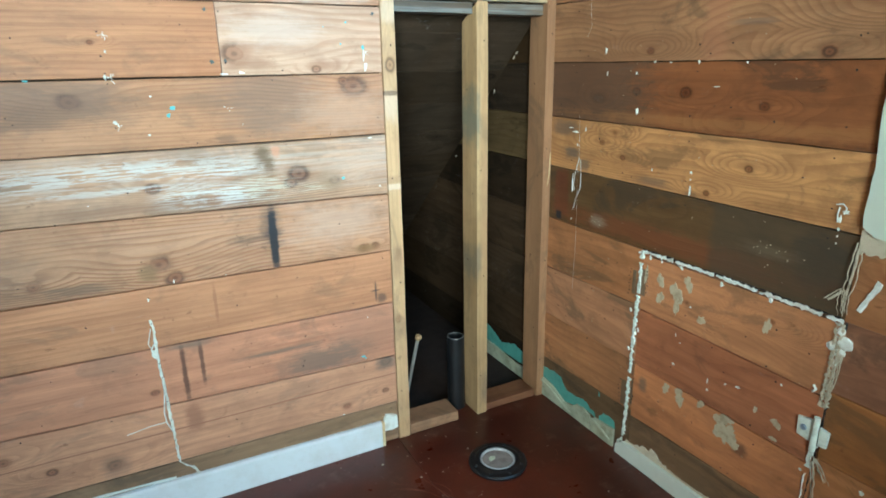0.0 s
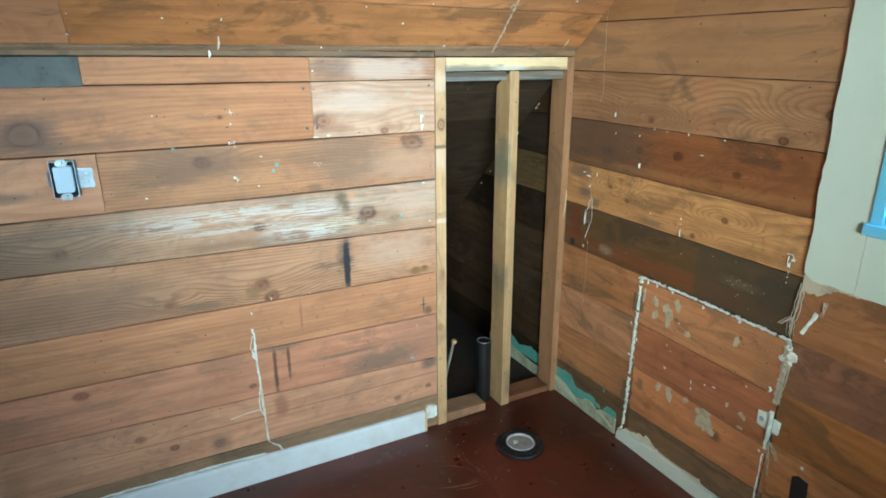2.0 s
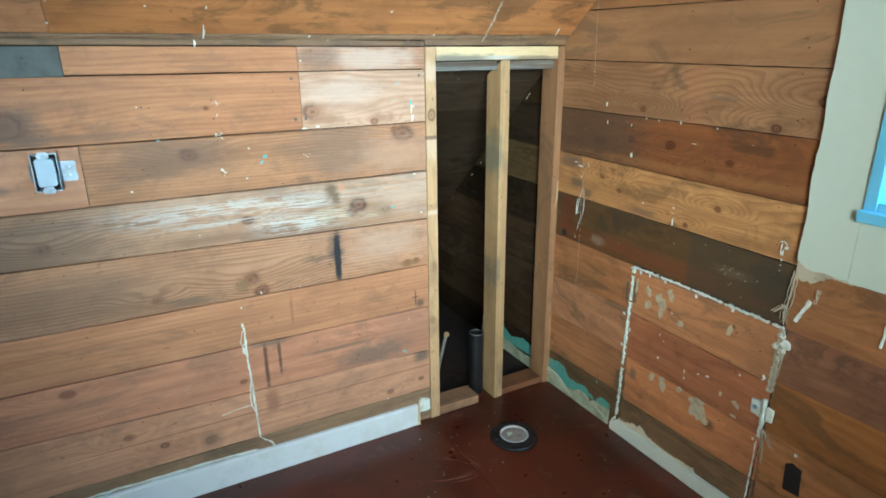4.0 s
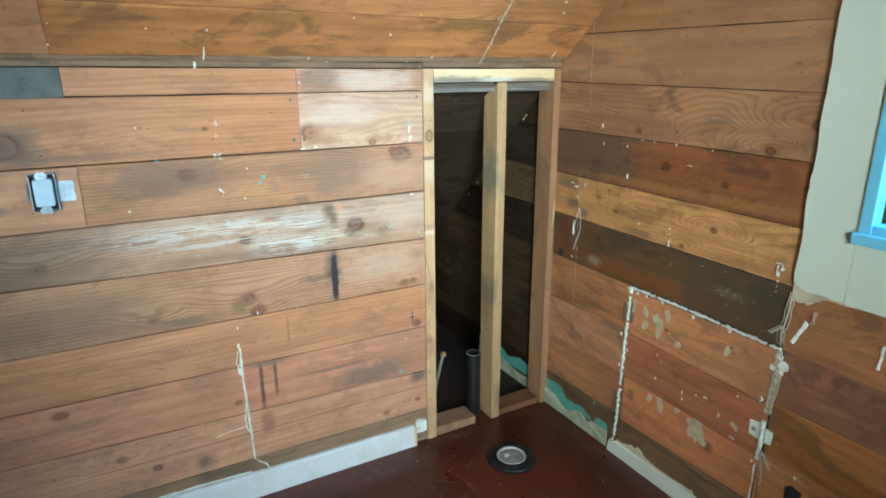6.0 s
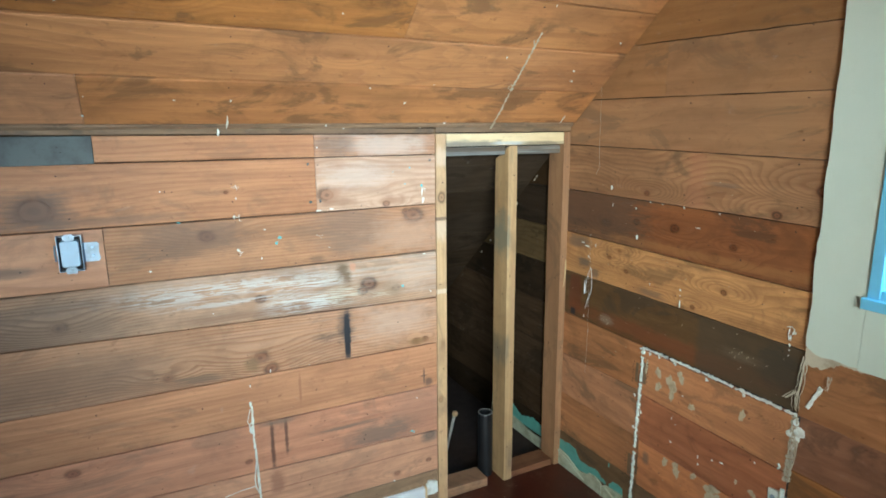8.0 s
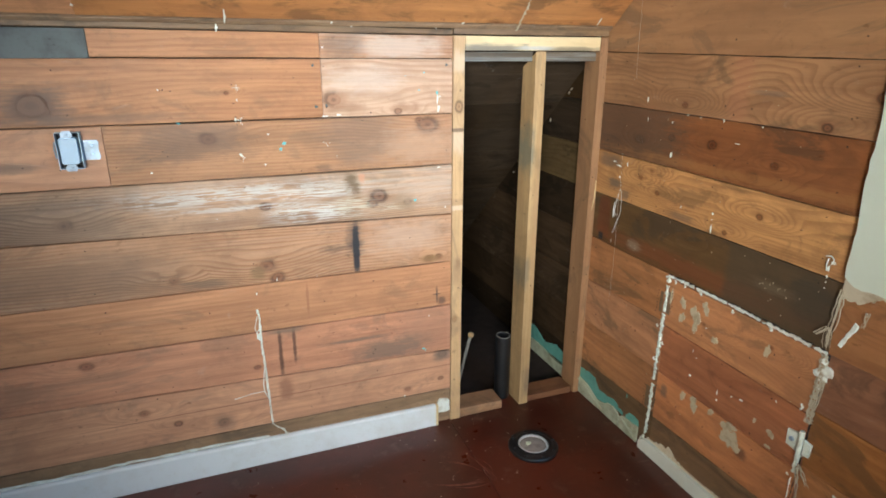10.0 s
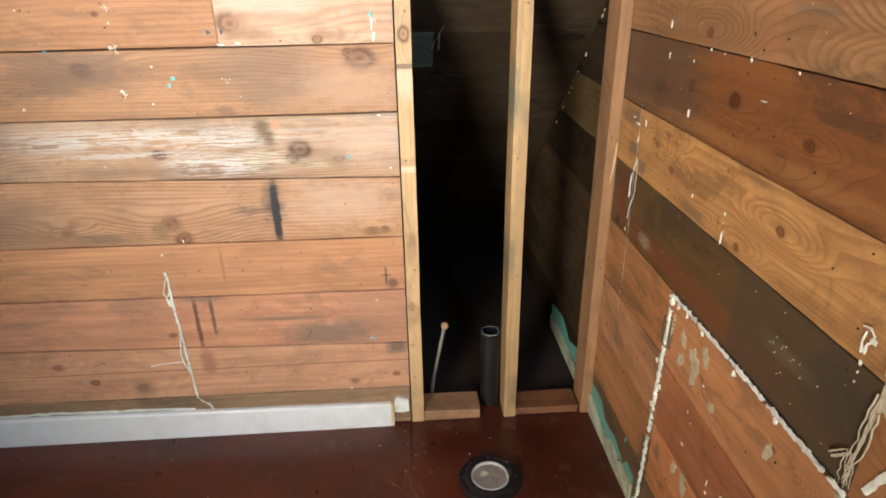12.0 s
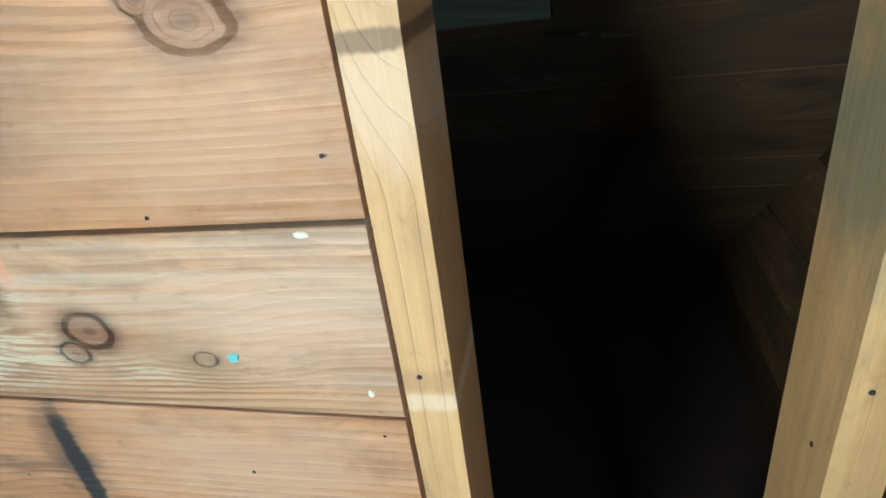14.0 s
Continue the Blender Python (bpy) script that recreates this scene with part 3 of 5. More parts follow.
for y0, y1, z0, z1 in ((WIN_Y1, 3.3, 0.001, 2.6), (-2.4, WIN_Y0, 0.001, 2.6), (WIN_Y0, WIN_Y1, 0.001, WIN_Z0), (WIN_Y0, WIN_Y1, WIN_Z1, 2.6)):
    box_into(wall_b, X0, X1, y0, y1, z0, z1)
wall_gable = wall("wall_gable", wall_b, recess_dark, "gable wall clad in brown, golden and charcoal stained boards")
wall("wall_far_gable", box(-2.5, -2.4, -2.4, 3.3, 0.001, 2.6), plain_wall, "plain plastered gable wall")
wall("wall_rear", box(-2.4, 1.253, -2.5, -2.4, 0.001, 2.6), plain_wall, "plain plastered rear wall")

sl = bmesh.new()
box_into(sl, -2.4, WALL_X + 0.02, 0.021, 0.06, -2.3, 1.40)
ceiling_back = tagged(part("ceiling_slope", sl, recess_dark, None, "sloping board ceiling under the roof", on_slope(0)), category="ceiling", kind="structure")
tagged(part("ceiling", box(-2.4, WALL_X + 0.02, -2.4, 0.60, 2.30, 2.34), plain_wall, None, "flat plaster ceiling"), category="ceiling", kind="structure")


def boards(parent, rows, place, lo_x, hi_x, name="plank", gap=0.0014):
    """Rows: (x at start, x at end, lower z at both, upper z at both, material, proud)."""
    for x0, x1, la, lb, ha, hb, mat, proud in rows:
        part(name, board(la, lb, ha, hb, abs(x1 - x0), rng, gap=gap, proud=proud, start=x0), mat, parent, m=place(0, 0, 0))


def lerp_rows(joints, x_from, x_to, mats, xa, xb, extra=None):
    """Boards between joint lines known at xa and xb. extra: row -> list of (x0, x1, material)."""
    out = []
    at = lambda j, x: j[0] + (j[1] - j[0]) * (x - xa) / (xb - xa)
    for i, (lo, hi) in enumerate(zip(joints, joints[1:])):
        for x0, x1, mat in (extra or {}).get(i, [(x_from, x_to, mats[i])]):
            out.append((x0, x1, at(lo, x0), at(lo, x1), at(hi, x0), at(hi, x1), mat, rng.uniform(-0.0012, 0.0012)))
    return out


XL, XR = -2.38, 0.6765
A_JOINTS = [(0.002, 0.002), (0.146, 0.139), (0.330, 0.300), (0.487, 0.478), (0.646, 0.643), (0.834, 0.812), (0.979, 0.980), (1.141, 1.144), (1.313, 1.311), (1.386, 1.380), (1.408, 1.398)]
A_MATS = [fir_dirty, fir_low, fir_red, fir_mid, fir_marked, fir_white, fir_worn, fir, fir, fir_dirty]
a_rows = lerp_rows(A_JOINTS, XL, XR, A_MATS, -0.55, 0.68, {
    1: [(XL, -1.05, fir_red), (-1.05, XR, fir_low)], 3: [(XL, -0.9, fir), (-0.9, XR, fir_mid)],
    6: [(XL, -0.32, fir_plain), (-0.32, XR, fir_worn)], 7: [(XL, 0.265, fir), (0.265, XR, fir_pale)],
    8: [(-0.32, 0.265, fir), (0.265, XR, fir_worn)]})
boards(wall_knee, a_rows, lambda *_: ON_A, XL, XR)
part("plank", board(1.3825, 1.3825, 1.402, 1.402, 0.573, rng, gap=0.0004, start=0.6785), fir_dirty, wall_knee, m=ON_A)
wall_patch = part("patch_board", board(0, 0, 0.076, 0.076, 2.06, rng), grey_patch, wall_knee, "blue-grey painted infill board", at_a(XL, 1.309))

# gable boards: distance runs from y = 3.2 towards -y
B_JOINTS = [(0.0, 0.0), (0.153, 0.170), (0.325, 0.325), (0.495, 0.506), (0.672, 0.655), (0.844, 0.832), (1.001, 0.987), (1.164, 1.152), (1.333, 1.316), (1.495, 1.480), (1.665, 1.637), (1.835, 1.81), (2.0, 1.98), (2.17, 2.15)]
B_MATS = [charcoal, brown, brown, brown, charcoal, golden, brown_red, figured, tan_fir, tan_fir, tan_fir, tan_fir, tan_fir]


def roof_y(z):
    return WALL_Y - (z - KNEE) / 0.867


def gable_board(y0, y1, lo, hi, mat, proud=0.0):
    """A board on the gable from y0 down to y1; its upper corner is cut by the roof where it meets it."""
    part("plank", gable_mesh(y0, y1, lo, hi, proud), mat, wall_gable, m=pose(WALL_X, 0, 0, 0, 0, -90))


def gable_mesh(y0, y1, lo, hi, proud):
    at = lambda j, y: j[0] + (j[1] - j[0]) * (1.53 - y) / (1.53 - 0.55)
    g = 0.0012
    n = max(3, int((y0 - y1) / 0.05))
    bottom = [(d * (y0 - y1) / n, at(lo, y0 - d * (y0 - y1) / n) + g + rng.uniform(-0.0005, 0.001)) for d in range(n + 1)]
    top = [(d * (y0 - y1) / n, at(hi, y0 - d * (y0 - y1) / n) - g - rng.uniform(-0.0005, 0.001)) for d in range(n, -1, -1)]
    clipped = []
    for x, z in top:
        limit = KNEE + 0.867 * (WALL_Y - (y0 - x)) + 0.028
        clipped.append((x, max(min(z, limit), at(lo, y0 - x) + g + 0.002)))
    return prism([(x - y0, z) for x, z in bottom + clipped], -proud, 0.019)


TRAP_Y0, TRAP_Y1 = 1.092, 0.556
for i, (lo, hi) in enumerate(zip(B_JOINTS, B_JOINTS[1:])):
    y_top = min(3.0, roof_y(min(lo)) + 0.04)
    end = 0.50 if lo[0] > 0.8 else -2.38
    if i == 0 or 0 < i <= 3:
        pieces = [(y_top, TRAP_Y0 - 0.003, B_MATS[i])]
    elif i == 4:
        pieces = [(y_top, 0.62, charcoal), (0.62, end, brown)]
        pieces = [(y_top, TRAP_Y1 + 0.0, charcoal), (TRAP_Y1, end, brown)]
    elif i == 9:
        pieces = [(y_top, 1.07, tan_fir), (1.07, end, tan_fir)]
    else:
        pieces = [(y_top, end, B_MATS[i])]
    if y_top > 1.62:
        # Boards behind the knee wall use the copies with shade in them.
        shaded_mat = {charcoal: shaded_dark, brown_red: shaded_dark, golden: shaded_golden}.get(B_MATS[i], shaded_fir)
        gable_board(y_top, 1.5625, lo, hi, shaded_mat, rng.uniform(-0.001, 0.0008))
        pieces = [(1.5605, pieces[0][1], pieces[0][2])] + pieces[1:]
    for y0, y1, mat in pieces:
        if y0 - y1 > 0.03:
            gable_board(y0, y1, lo, hi, mat, rng.uniform(-0.001, 0.0012))
for lo, hi, mat in (((0.0, 0.0), (0.17, 0.17), brown), ((0.17, 0.17), (0.338, 0.338), brown), ((0.338, 0.338), (0.498, 0.498), brown), ((0.498, 0.498), (0.668, 0.657), brown_red)):
    gable_board(TRAP_Y1 + 0.002, -2.38, lo, hi, mat)

# sloping ceiling boards
S_JOINTS = [(0.004, 0.004), (0.024, 0.028), (0.198, 0.182), (0.366, 0.358), (0.535, 0.518), (0.715, 0.71), (0.885, 0.88), (1.055, 1.05), (1.225, 1.22), (1.39, 1.39)]
s_rows = lerp_rows(S_JOINTS, XL, WALL_X - 0.002, [fir_dirty] + [ceiling_fir, ceiling_fir, ceiling_dark, ceiling_fir, ceiling_dark, ceiling_fir, ceiling_dark, ceiling_fir], -0.45, 1.25, {1: [(XL, -0.33, ceiling_fir), (-0.33, WALL_X - 0.002, ceiling_fir)], 3: [(XL, 0.45, ceiling_fir), (0.45, WALL_X - 0.002, ceiling_fir)]})
boards(ceiling_back, s_rows, pose, XL, XR, "ceiling_plank", 0.0034)
grey_board = wood("grey_weathered_board", (0.17, 0.21, 0.185), (0.10, 0.12, 0.105), (0.04, 0.045, 0.04), 0.5, 0.3, 0)
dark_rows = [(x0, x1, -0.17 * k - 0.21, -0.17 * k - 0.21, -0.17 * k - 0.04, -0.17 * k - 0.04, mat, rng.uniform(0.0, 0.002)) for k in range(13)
             for x0, x1, mat in (((0.45, 0.787, grey_board), (0.787, WALL_X - 0.002, recess_dark)) if k == 2 else ((-0.4, WALL_X - 0.002, recess_dark),))]
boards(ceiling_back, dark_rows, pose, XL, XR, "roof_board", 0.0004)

# ---- framed opening ----


def stud(name, x0, x1, z0, z1, label, mat, chamfer=False, y1=1.603):
    thing = new(name)
    thing.matrix_basis = pose(x0, WALL_Y, z0)
    w, h, d = x1 - x0, z1 - z0, y1 - WALL_Y
    bm = bmesh.new()
    n = 9
    rows = []
    for i in range(n + 1):
        x = h * i / n
        jog = rng.uniform(-0.0006, 0.0006)
        ring = [(x, 0.0, 0.0 + jog), (x, 0.0, w + jog), (x, d, w + jog), (x, d, 0.0 + jog)]
        rows.append([bm.verts.new(p) for p in ring])
    for a, b in zip(rows, rows[1:]):
        for i in range(4):
            bm.faces.new((a[i], a[(i + 1) % 4], b[(i + 1) % 4], b[i]))
    bm.faces.new(rows[0])
    bm.faces.new(rows[-1][::-1])
    if chamfer:
        for v in rows[-1]:
            if v.co.y > 0.05:
                v.co.x -= 0.05
    long_edges = [e for e in bm.edges if abs(e.verts[0].co.x - e.verts[1].co.x) > 0.02]
    bmesh.ops.bevel(bm, geom=long_edges, offset=0.0022, segments=2, affect="EDGES")
    part("timber", bm, mat, thing, m=Matrix(((0, 0, 1, 0), (0, 1, 0, 0), (1, 0, 0, 0), (0, 0, 0, 1))))
    for k in range(4):
        head = lathe([(0.0022, 0.0), (0.0019, 0.0008), (0.0003, 0.001)], 10, False)
        part("nail", head, dark_hole, thing, m=pose(w * (0.35 + 0.3 * (k % 2)), -0.0003, h * (0.12 + 0.26 * k) + rng.uniform(-0.03, 0.03), 90, 0, 0))
        head = lathe([(0.0022, 0.0), (0.0019, 0.0008), (0.0003, 0.001)], 10, False)
        part("nail", head, dark_hole, thing, m=pose(-0.0006, d * (0.3 + 0.35 * (k % 2)), h * (0.2 + 0.2 * k) + rng.uniform(-0.03, 0.03), 0, -90, 0))
    return tagged(thing, label, "wall stud", "studs of the framed opening")


stud_stained = wood("yellowed_stud_wood", (0.554, 0.400, 0.221), (0.336, 0.200, 0.090), (0.18, 0.16, 0.11), 0.4, 0.35, 0, pitch=60, swirl_amount=3,
                    spots=((1.00, 0.0, 0.07, 0.012, (0.16, 0.19, 0.15), 0.7, 0.7), (0.55, 0.005, 0.05, 0.01, (0.16, 0.15, 0.11), 0.6, 0.7), (0.10, 0.03, 0.06, 0.02, MURK, 0.5, 0.6), (0.75, 0.03, 0.2, 0.012, (0.42, 0.26, 0.13), 0.5, 0.6)))
stud_jamb = wood("jamb_stud_wood", (0.60, 0.42, 0.235), (0.42, 0.26, 0.13), (0.20, 0.15, 0.10), 0.4, 0.35, 0, pitch=60, swirl_amount=3, halo_rings=4,
                 knots_at=((1.165, 0.02, 0.011), (0.42, 0.012, 0.008)), spots=((1.05, 0.02, 0.035, 0.03, (0.70, 0.56, 0.40), 0.6, 0.5), (0.83, 0.02, 0.008, 0.03, (0.72, 0.60, 0.44), 0.75, 0.4), (0.85, 0.02, 0.010, 0.03, (0.40, 0.24, 0.12), 0.5, 0.5), (1.30, 0.02, 0.03, 0.03, (0.70, 0.58, 0.42), 0.5, 0.5), (1.09, 0.02, 0.006, 0.03, (0.16, 0.10, 0.06), 0.8, 0.3), (0.63, 0.022, 0.02, 0.010, (0.22, 0.12, 0.06), 0.7, 0.5), (0.60, 0.02, 0.05, 0.012, (0.36, 0.22, 0.11), 0.6, 0.6)))
jamb = stud("jamb_stud", 0.6795, 0.7175, 0.0, 1.379, "upright softwood stud at the cut end of the salmon boards", stud_jamb)
mid_stud = stud("middle_stud", 0.972, 1.010, 0.0, 1.334, "yellowed upright stud in the dark opening", stud_stained, True)
end_stud = stud("corner_stud", 1.221, 1.2515, 0.0, 1.379, "brown upright stud fixed against the gable wall", stud_brown)

dirty_plate = wood("dirty_plate_wood", (0.16, 0.12, 0.085), (0.08, 0.06, 0.042), (0.09, 0.09, 0.085), 0.7, 0.4, 0, 0.5, (0.34, 0.38, 0.37), pitch=40)
header = new("header_beam")
header.matrix_basis = pose(0.719, WALL_Y, 1.3335)
part("timber", board(0, 0, 0.047, 0.047, 0.500, rng, thick=0.085), stud_new, header)
for x0, x1 in ((-0.001, 0.2525), (0.2915, 0.501)):
    part("lower_plate", board(-0.033, -0.033, 0, 0, x1 - x0, rng, thick=0.060, start=x0), dirty_plate, header, "stained underside plate smeared with grey and white", pose(0, 0.022, 0))
tagged(header, "short pale new header board over the dark opening", "beam")
plate = new("sole_plate")
plate.matrix_basis = pose(0.7185, WALL_Y, 0.0)
part("timber", board(0, 0, 0.040, 0.038, 0.178, rng, thick=0.089), stud_brown, plate)
tagged(plate, "short sawn block of floor plate beside the black pipe", "wooden block")
plate_wood = wood("red_stained_plate", (0.26, 0.12, 0.055), (0.12, 0.045, 0.022), (0.10, 0.03, 0.018), 0.8, 0.3, 0, pitch=50)
plate2 = new("sole_plate")
plate2.matrix_basis = pose(1.011, WALL_Y + 0.004, 0.0)
part("timber", board(0, 0, 0.030, 0.030, 0.202, rng, thick=0.085), plate_wood, plate2)
tagged(plate2, "brown floor plate between two studs, stained red by floor paint", "wooden block")

# ---- pipes ----
pipe = new("waste_pipe")
pipe.matrix_basis = pose(0.936, 1.600, 0.0)
part("tube", lathe([(0.0302, 0.0), (0.0302, 0.268), (0.0290, 0.271), (0.0262, 0.271), (0.0255, 0.266), (0.0255, 0.0)], 36), black_plastic, pipe)
part("rim", lathe([(0.0292, 0.2715), (0.0286, 0.2725), (0.0268, 0.2725), (0.0264, 0.2715)], 36), grey_plastic, pipe, "scuffed grey cut edge")
tagged(pipe, "open black plastic waste pipe standing through the floor", "pipe")

dusty = paint("dusty_sand_grey", (0.30, 0.27, 0.24), (0.16, 0.14, 0.12), 0.6, 0.85, 60.0, bump_strength=0.6)
ring_white = paint("worn_white_plastic", (0.58, 0.60, 0.60), (0.30, 0.30, 0.30), 0.5, 0.4, 40.0)
flange = new("toilet_flange")
flange.matrix_basis = pose(0.893, 1.258, 0.0, 0, 0, 20)
part("collar", lathe([(0.088, 0.0), (0.089, 0.006), (0.085, 0.0105), (0.072, 0.0115), (0.064, 0.015), (0.056, 0.0155), (0.053, 0.006), (0.053, 0.0)], 48), black_plastic, flange)
part("pipe_socket", lathe([(0.0525, 0.001), (0.0525, 0.014), (0.0505, 0.0155), (0.0475, 0.014), (0.0465, 0.001)], 48), ring_white, flange, "worn white ring of the drain socket")
disc = lathe([(0.0462, 0.001), (0.0462, 0.009), (0.030, 0.0102), (0.0005, 0.0108)], 40, False)
part("test_plug", disc, dusty, flange, "dusty grey knock-out disc with rubble on it")
crumb = bmesh.new()
bmesh.ops.create_icosphere(crumb, subdivisions=2, radius=0.010, matrix=pose(-0.012, 0.012, 0.014) @ Matrix.Diagonal((1.2, 0.8, 0.5, 1)))
for v in crumb.verts:
    v.co += Vector([rng.uniform(-0.0018, 0.0018) for _ in range(3)])
part("plaster_crumb", crumb, sage, flange, "pale green plaster crumb")
for k in range(8):
    a = radians(22 + 45 * k)
    s = lathe([(0.0052, 0.0), (0.0052, 0.0028), (0.0034, 0.0045), (0.0002, 0.0046)], 10, False)
    part("screw", s, black_plastic, flange, m=pose(0.0745 * math.cos(a), 0.0745 * math.sin(a), 0.0105))
tagged(flange, "black toilet flange with grey plugged drain on dark red floor", "toilet flange")

rod = new("supply_riser")
rod.matrix_basis = pose(0.0, 0.0, 0.0)
part("tube", tube([(0.745, 1.628, 0.0), (0.754, 1.620, 0.08), (0.770, 1.608, 0.18), (0.790, 1.594, 0.293)], 0.0058, 10), grey_plastic, rod)
knob = bmesh.new()
bmesh.ops.create_uvsphere(knob, u_segments=14, v_segments=10, radius=0.0115, matrix=pose(0.792, 1.592, 0.302))
part("cap", knob, stud_wood, rod, "tarnished brass cap")
tagged(rod, "thin leaning grey pipe with a tarnished brass cap", "pipe")

# ---- baseboards ----
bb = new("baseboard")
bb.matrix_basis = pose(0, 0, 0)
prof = bmesh.new()
n = 60
x_a, x_b = -2.38, 0.615
rows = []
for i in range(n + 1):
    x = x_a + (x_b - x_a) * i / n
    top = 0.098 - 0.012 * (x + 0.27) / 0.9 if x > -0.27 else 0.098
    top += rng.uniform(-0.0005, 0.0006)
    rows.append([prof.verts.new(p) for p in ((x, WALL_Y - 0.0005, 0.001), (x, WALL_Y - 0.016, 0.001), (x, WALL_Y - 0.016, top - 0.006), (x, WALL_Y - 0.012, top), (x, WALL_Y - 0.0005, top))])
for a, b in zip(rows, rows[1:]):
    for i in range(5):
        prof.faces.new((a[i], a[(i + 1) % 5], b[(i + 1) % 5], b[i]))
prof.faces.new(rows[0])
prof.faces.new(rows[-1][::-1])
part("board", prof, white_paint, bb)
part("paint_bead", ragged([(-2.3, 0.103), (-1.1, 0.102), (-0.9, 0.106), (-0.62, 0.102), (-0.40, 0.106), (-0.27, 0.103), (-0.12, 0.103), (0.02, 0.096)], 0.008, rng, 0.002, 0.022, 0.35, WALL_Y - 0.001), caulk, bb, "torn bead of old paint")
part("end_grain", box(0.6155, 0.624, WALL_Y - 0.0165, WALL_Y - 0.001, 0.001, 0.086), stud_new, bb, "bare cut end of the board")
tagged(bb, "white painted baseboard along the salmon boards, its top edge torn", "baseboard", kind="structure")
stub = new("plaster_stub")
stub.matrix_basis = pose(0, 0, 0)
part("stub", prism([(0.627, 0.05), (0.626, 0.092), (0.634, 0.105), (0.655, 0.101), (0.670, 0.094), (0.672, 0.052), (0.655, 0.047)], WALL_Y - 0.009, WALL_Y + 0.0005), caulk, stub)
tagged(stub, "broken stub of grey-white plaster between baseboard and stud", "plaster fragment")


def b_prism(name, points, thick, material, parent, label="", bevel=0.0, y=0.0):
    """points: (y in the world, z) on the gable wall."""
    return part(name, prism([(-py, z) for py, z in points], y - thick, y + 0.0006, bevel), material, parent, label, pose(WALL_X, 0, 0, 0, 0, -90))


torn_cream = paint("torn_pale_plaster", (0.74, 0.68, 0.52), (0.46, 0.38, 0.26), 0.4, 0.8, 40.0)
gb = new("gable_baseboard")
b_prism("board", [(1.128, 0.001), (1.128, 0.030), (1.098, 0.052), (-2.37, 0.052), (-2.37, 0.001)], 0.014, mint_white, gb)
torn = [(1.096, 0.054)]
y = 1.096
while y > 0.76:
    torn.append((y, 0.056 + 0.030 * max(0.1, math.sin(y * 27.0) * 0.6 + rng.uniform(-0.2, 0.5)) * (1 if y > 0.80 else 0.4)))
    y -= rng.uniform(0.003, 0.014)
torn.append((y, 0.054))
b_prism("torn_plaster", torn[::-1], 0.004, torn_cream, gb, "torn off-white plaster edge above the board")
tagged(gb, "white painted baseboard at the foot of the gable boards with torn plaster above", "baseboard", kind="structure")

old = new("old_trim")


def outline(knots, step, jitter):
    """Points along a line through the given (y, z) places, roughened."""
    out = []
    for (ya, za), (yb, zb) in zip(knots, knots[1:]):
        n = max(1, int(abs(ya - yb) / step))
        out += [(ya + (yb - ya) * k / n, za + (zb - za) * k / n + rng.uniform(-jitter, jitter)) for k in range(n)]
    return out + [knots[-1]]


for top, bottom in ((((2.05, 0.10), (1.90, 0.13), (1.80, 0.09), (1.70, 0.12), (1.62, 0.10), (1.56, 0.118)), ((1.56, 0.06), (2.05, 0.05))),
                    (((1.545, 0.116), (1.50, 0.112), (1.455, 0.120), (1.416, 0.116), (1.400, 0.092), (1.385, 0.080), (1.33, 0.084), (1.291, 0.090), (1.262, 0.076), (1.238, 0.070)), ((1.236, 0.058), (1.29, 0.062), (1.33, 0.048), (1.39, 0.036), (1.46, 0.066), (1.545, 0.074))),
                    (((1.218, 0.072), (1.20, 0.090), (1.175, 0.094), (1.150, 0.088)), ((1.147, 0.066), (1.218, 0.060)))):
    b_prism("teal_paint", (outline(top, 0.007, 0.003) + list(bottom))[::-1], 0.0012, teal, old, "ragged teal paint left on the wood")
for top in (((2.05, 0.05), (1.85, 0.06), (1.70, 0.045), (1.56, 0.06)), ((1.5445, 0.073), (1.46, 0.064), (1.39, 0.034), (1.345, 0.042), (1.325, 0.060), (1.29, 0.064), (1.262, 0.052), (1.255, 0.040)),
            ((1.252, 0.046), (1.235, 0.058), (1.20, 0.062), (1.147, 0.064))):
    b_prism("trim", (outline(top, 0.012, 0.0012) + [(top[-1][0], 0.001), (top[0][0], 0.001)])[::-1], 0.007, sage, old, "lumpy pale green painted trim", 0.002)
part("moulding", tube([(WALL_X - 0.0075, 1.54, 0.066), (WALL_X - 0.009, 1.46, 0.050), (WALL_X - 0.009, 1.39, 0.026), (WALL_X - 0.0075, 1.35, 0.014)], 0.0035, 8), sage, old, "wavy raised moulding")
part("moulding", tube([(WALL_X - 0.0075, 1.235, 0.050), (WALL_X - 0.009, 1.20, 0.040), (WALL_X - 0.0085, 1.16, 0.022)], 0.0035, 8), sage, old, "wavy raised moulding")
tagged(old, "strip of teal and pale green paint left at the foot of the gable wall", "old trim")

# ---- access hatch ----
hatch_low = wood("hatch_orange_fir", (0.584, 0.247, 0.093), (0.314, 0.117, 0.042), (0.12, 0.075, 0.045), 0.4, 0.3, 1, spots=((-0.735, 0.25, 0.02, 0.018, INK, 0.6, 0.5), (-1.05, 0.27, 0.012, 0.02, MURK, 0.7, 0.5)))
hatch_top = wood("hatch_figured_fir", (0.562, 0.258, 0.102), (0.281, 0.111, 0.042), (0.14, 0.09, 0.055), 0.45, 0.5, 0, pitch=48, swirl_amount=14, fine=0.15, halo_rings=9.0, reach=12.0, knots_at=((-0.93, 0.565, 0.004), (-0.70, 0.60, 0.004)))
old_cream = paint("old_tan_cream_paint", (0.55, 0.49, 0.34), (0.26, 0.19, 0.11), 0.6, 0.8, 40.0, bump_strength=0.5)
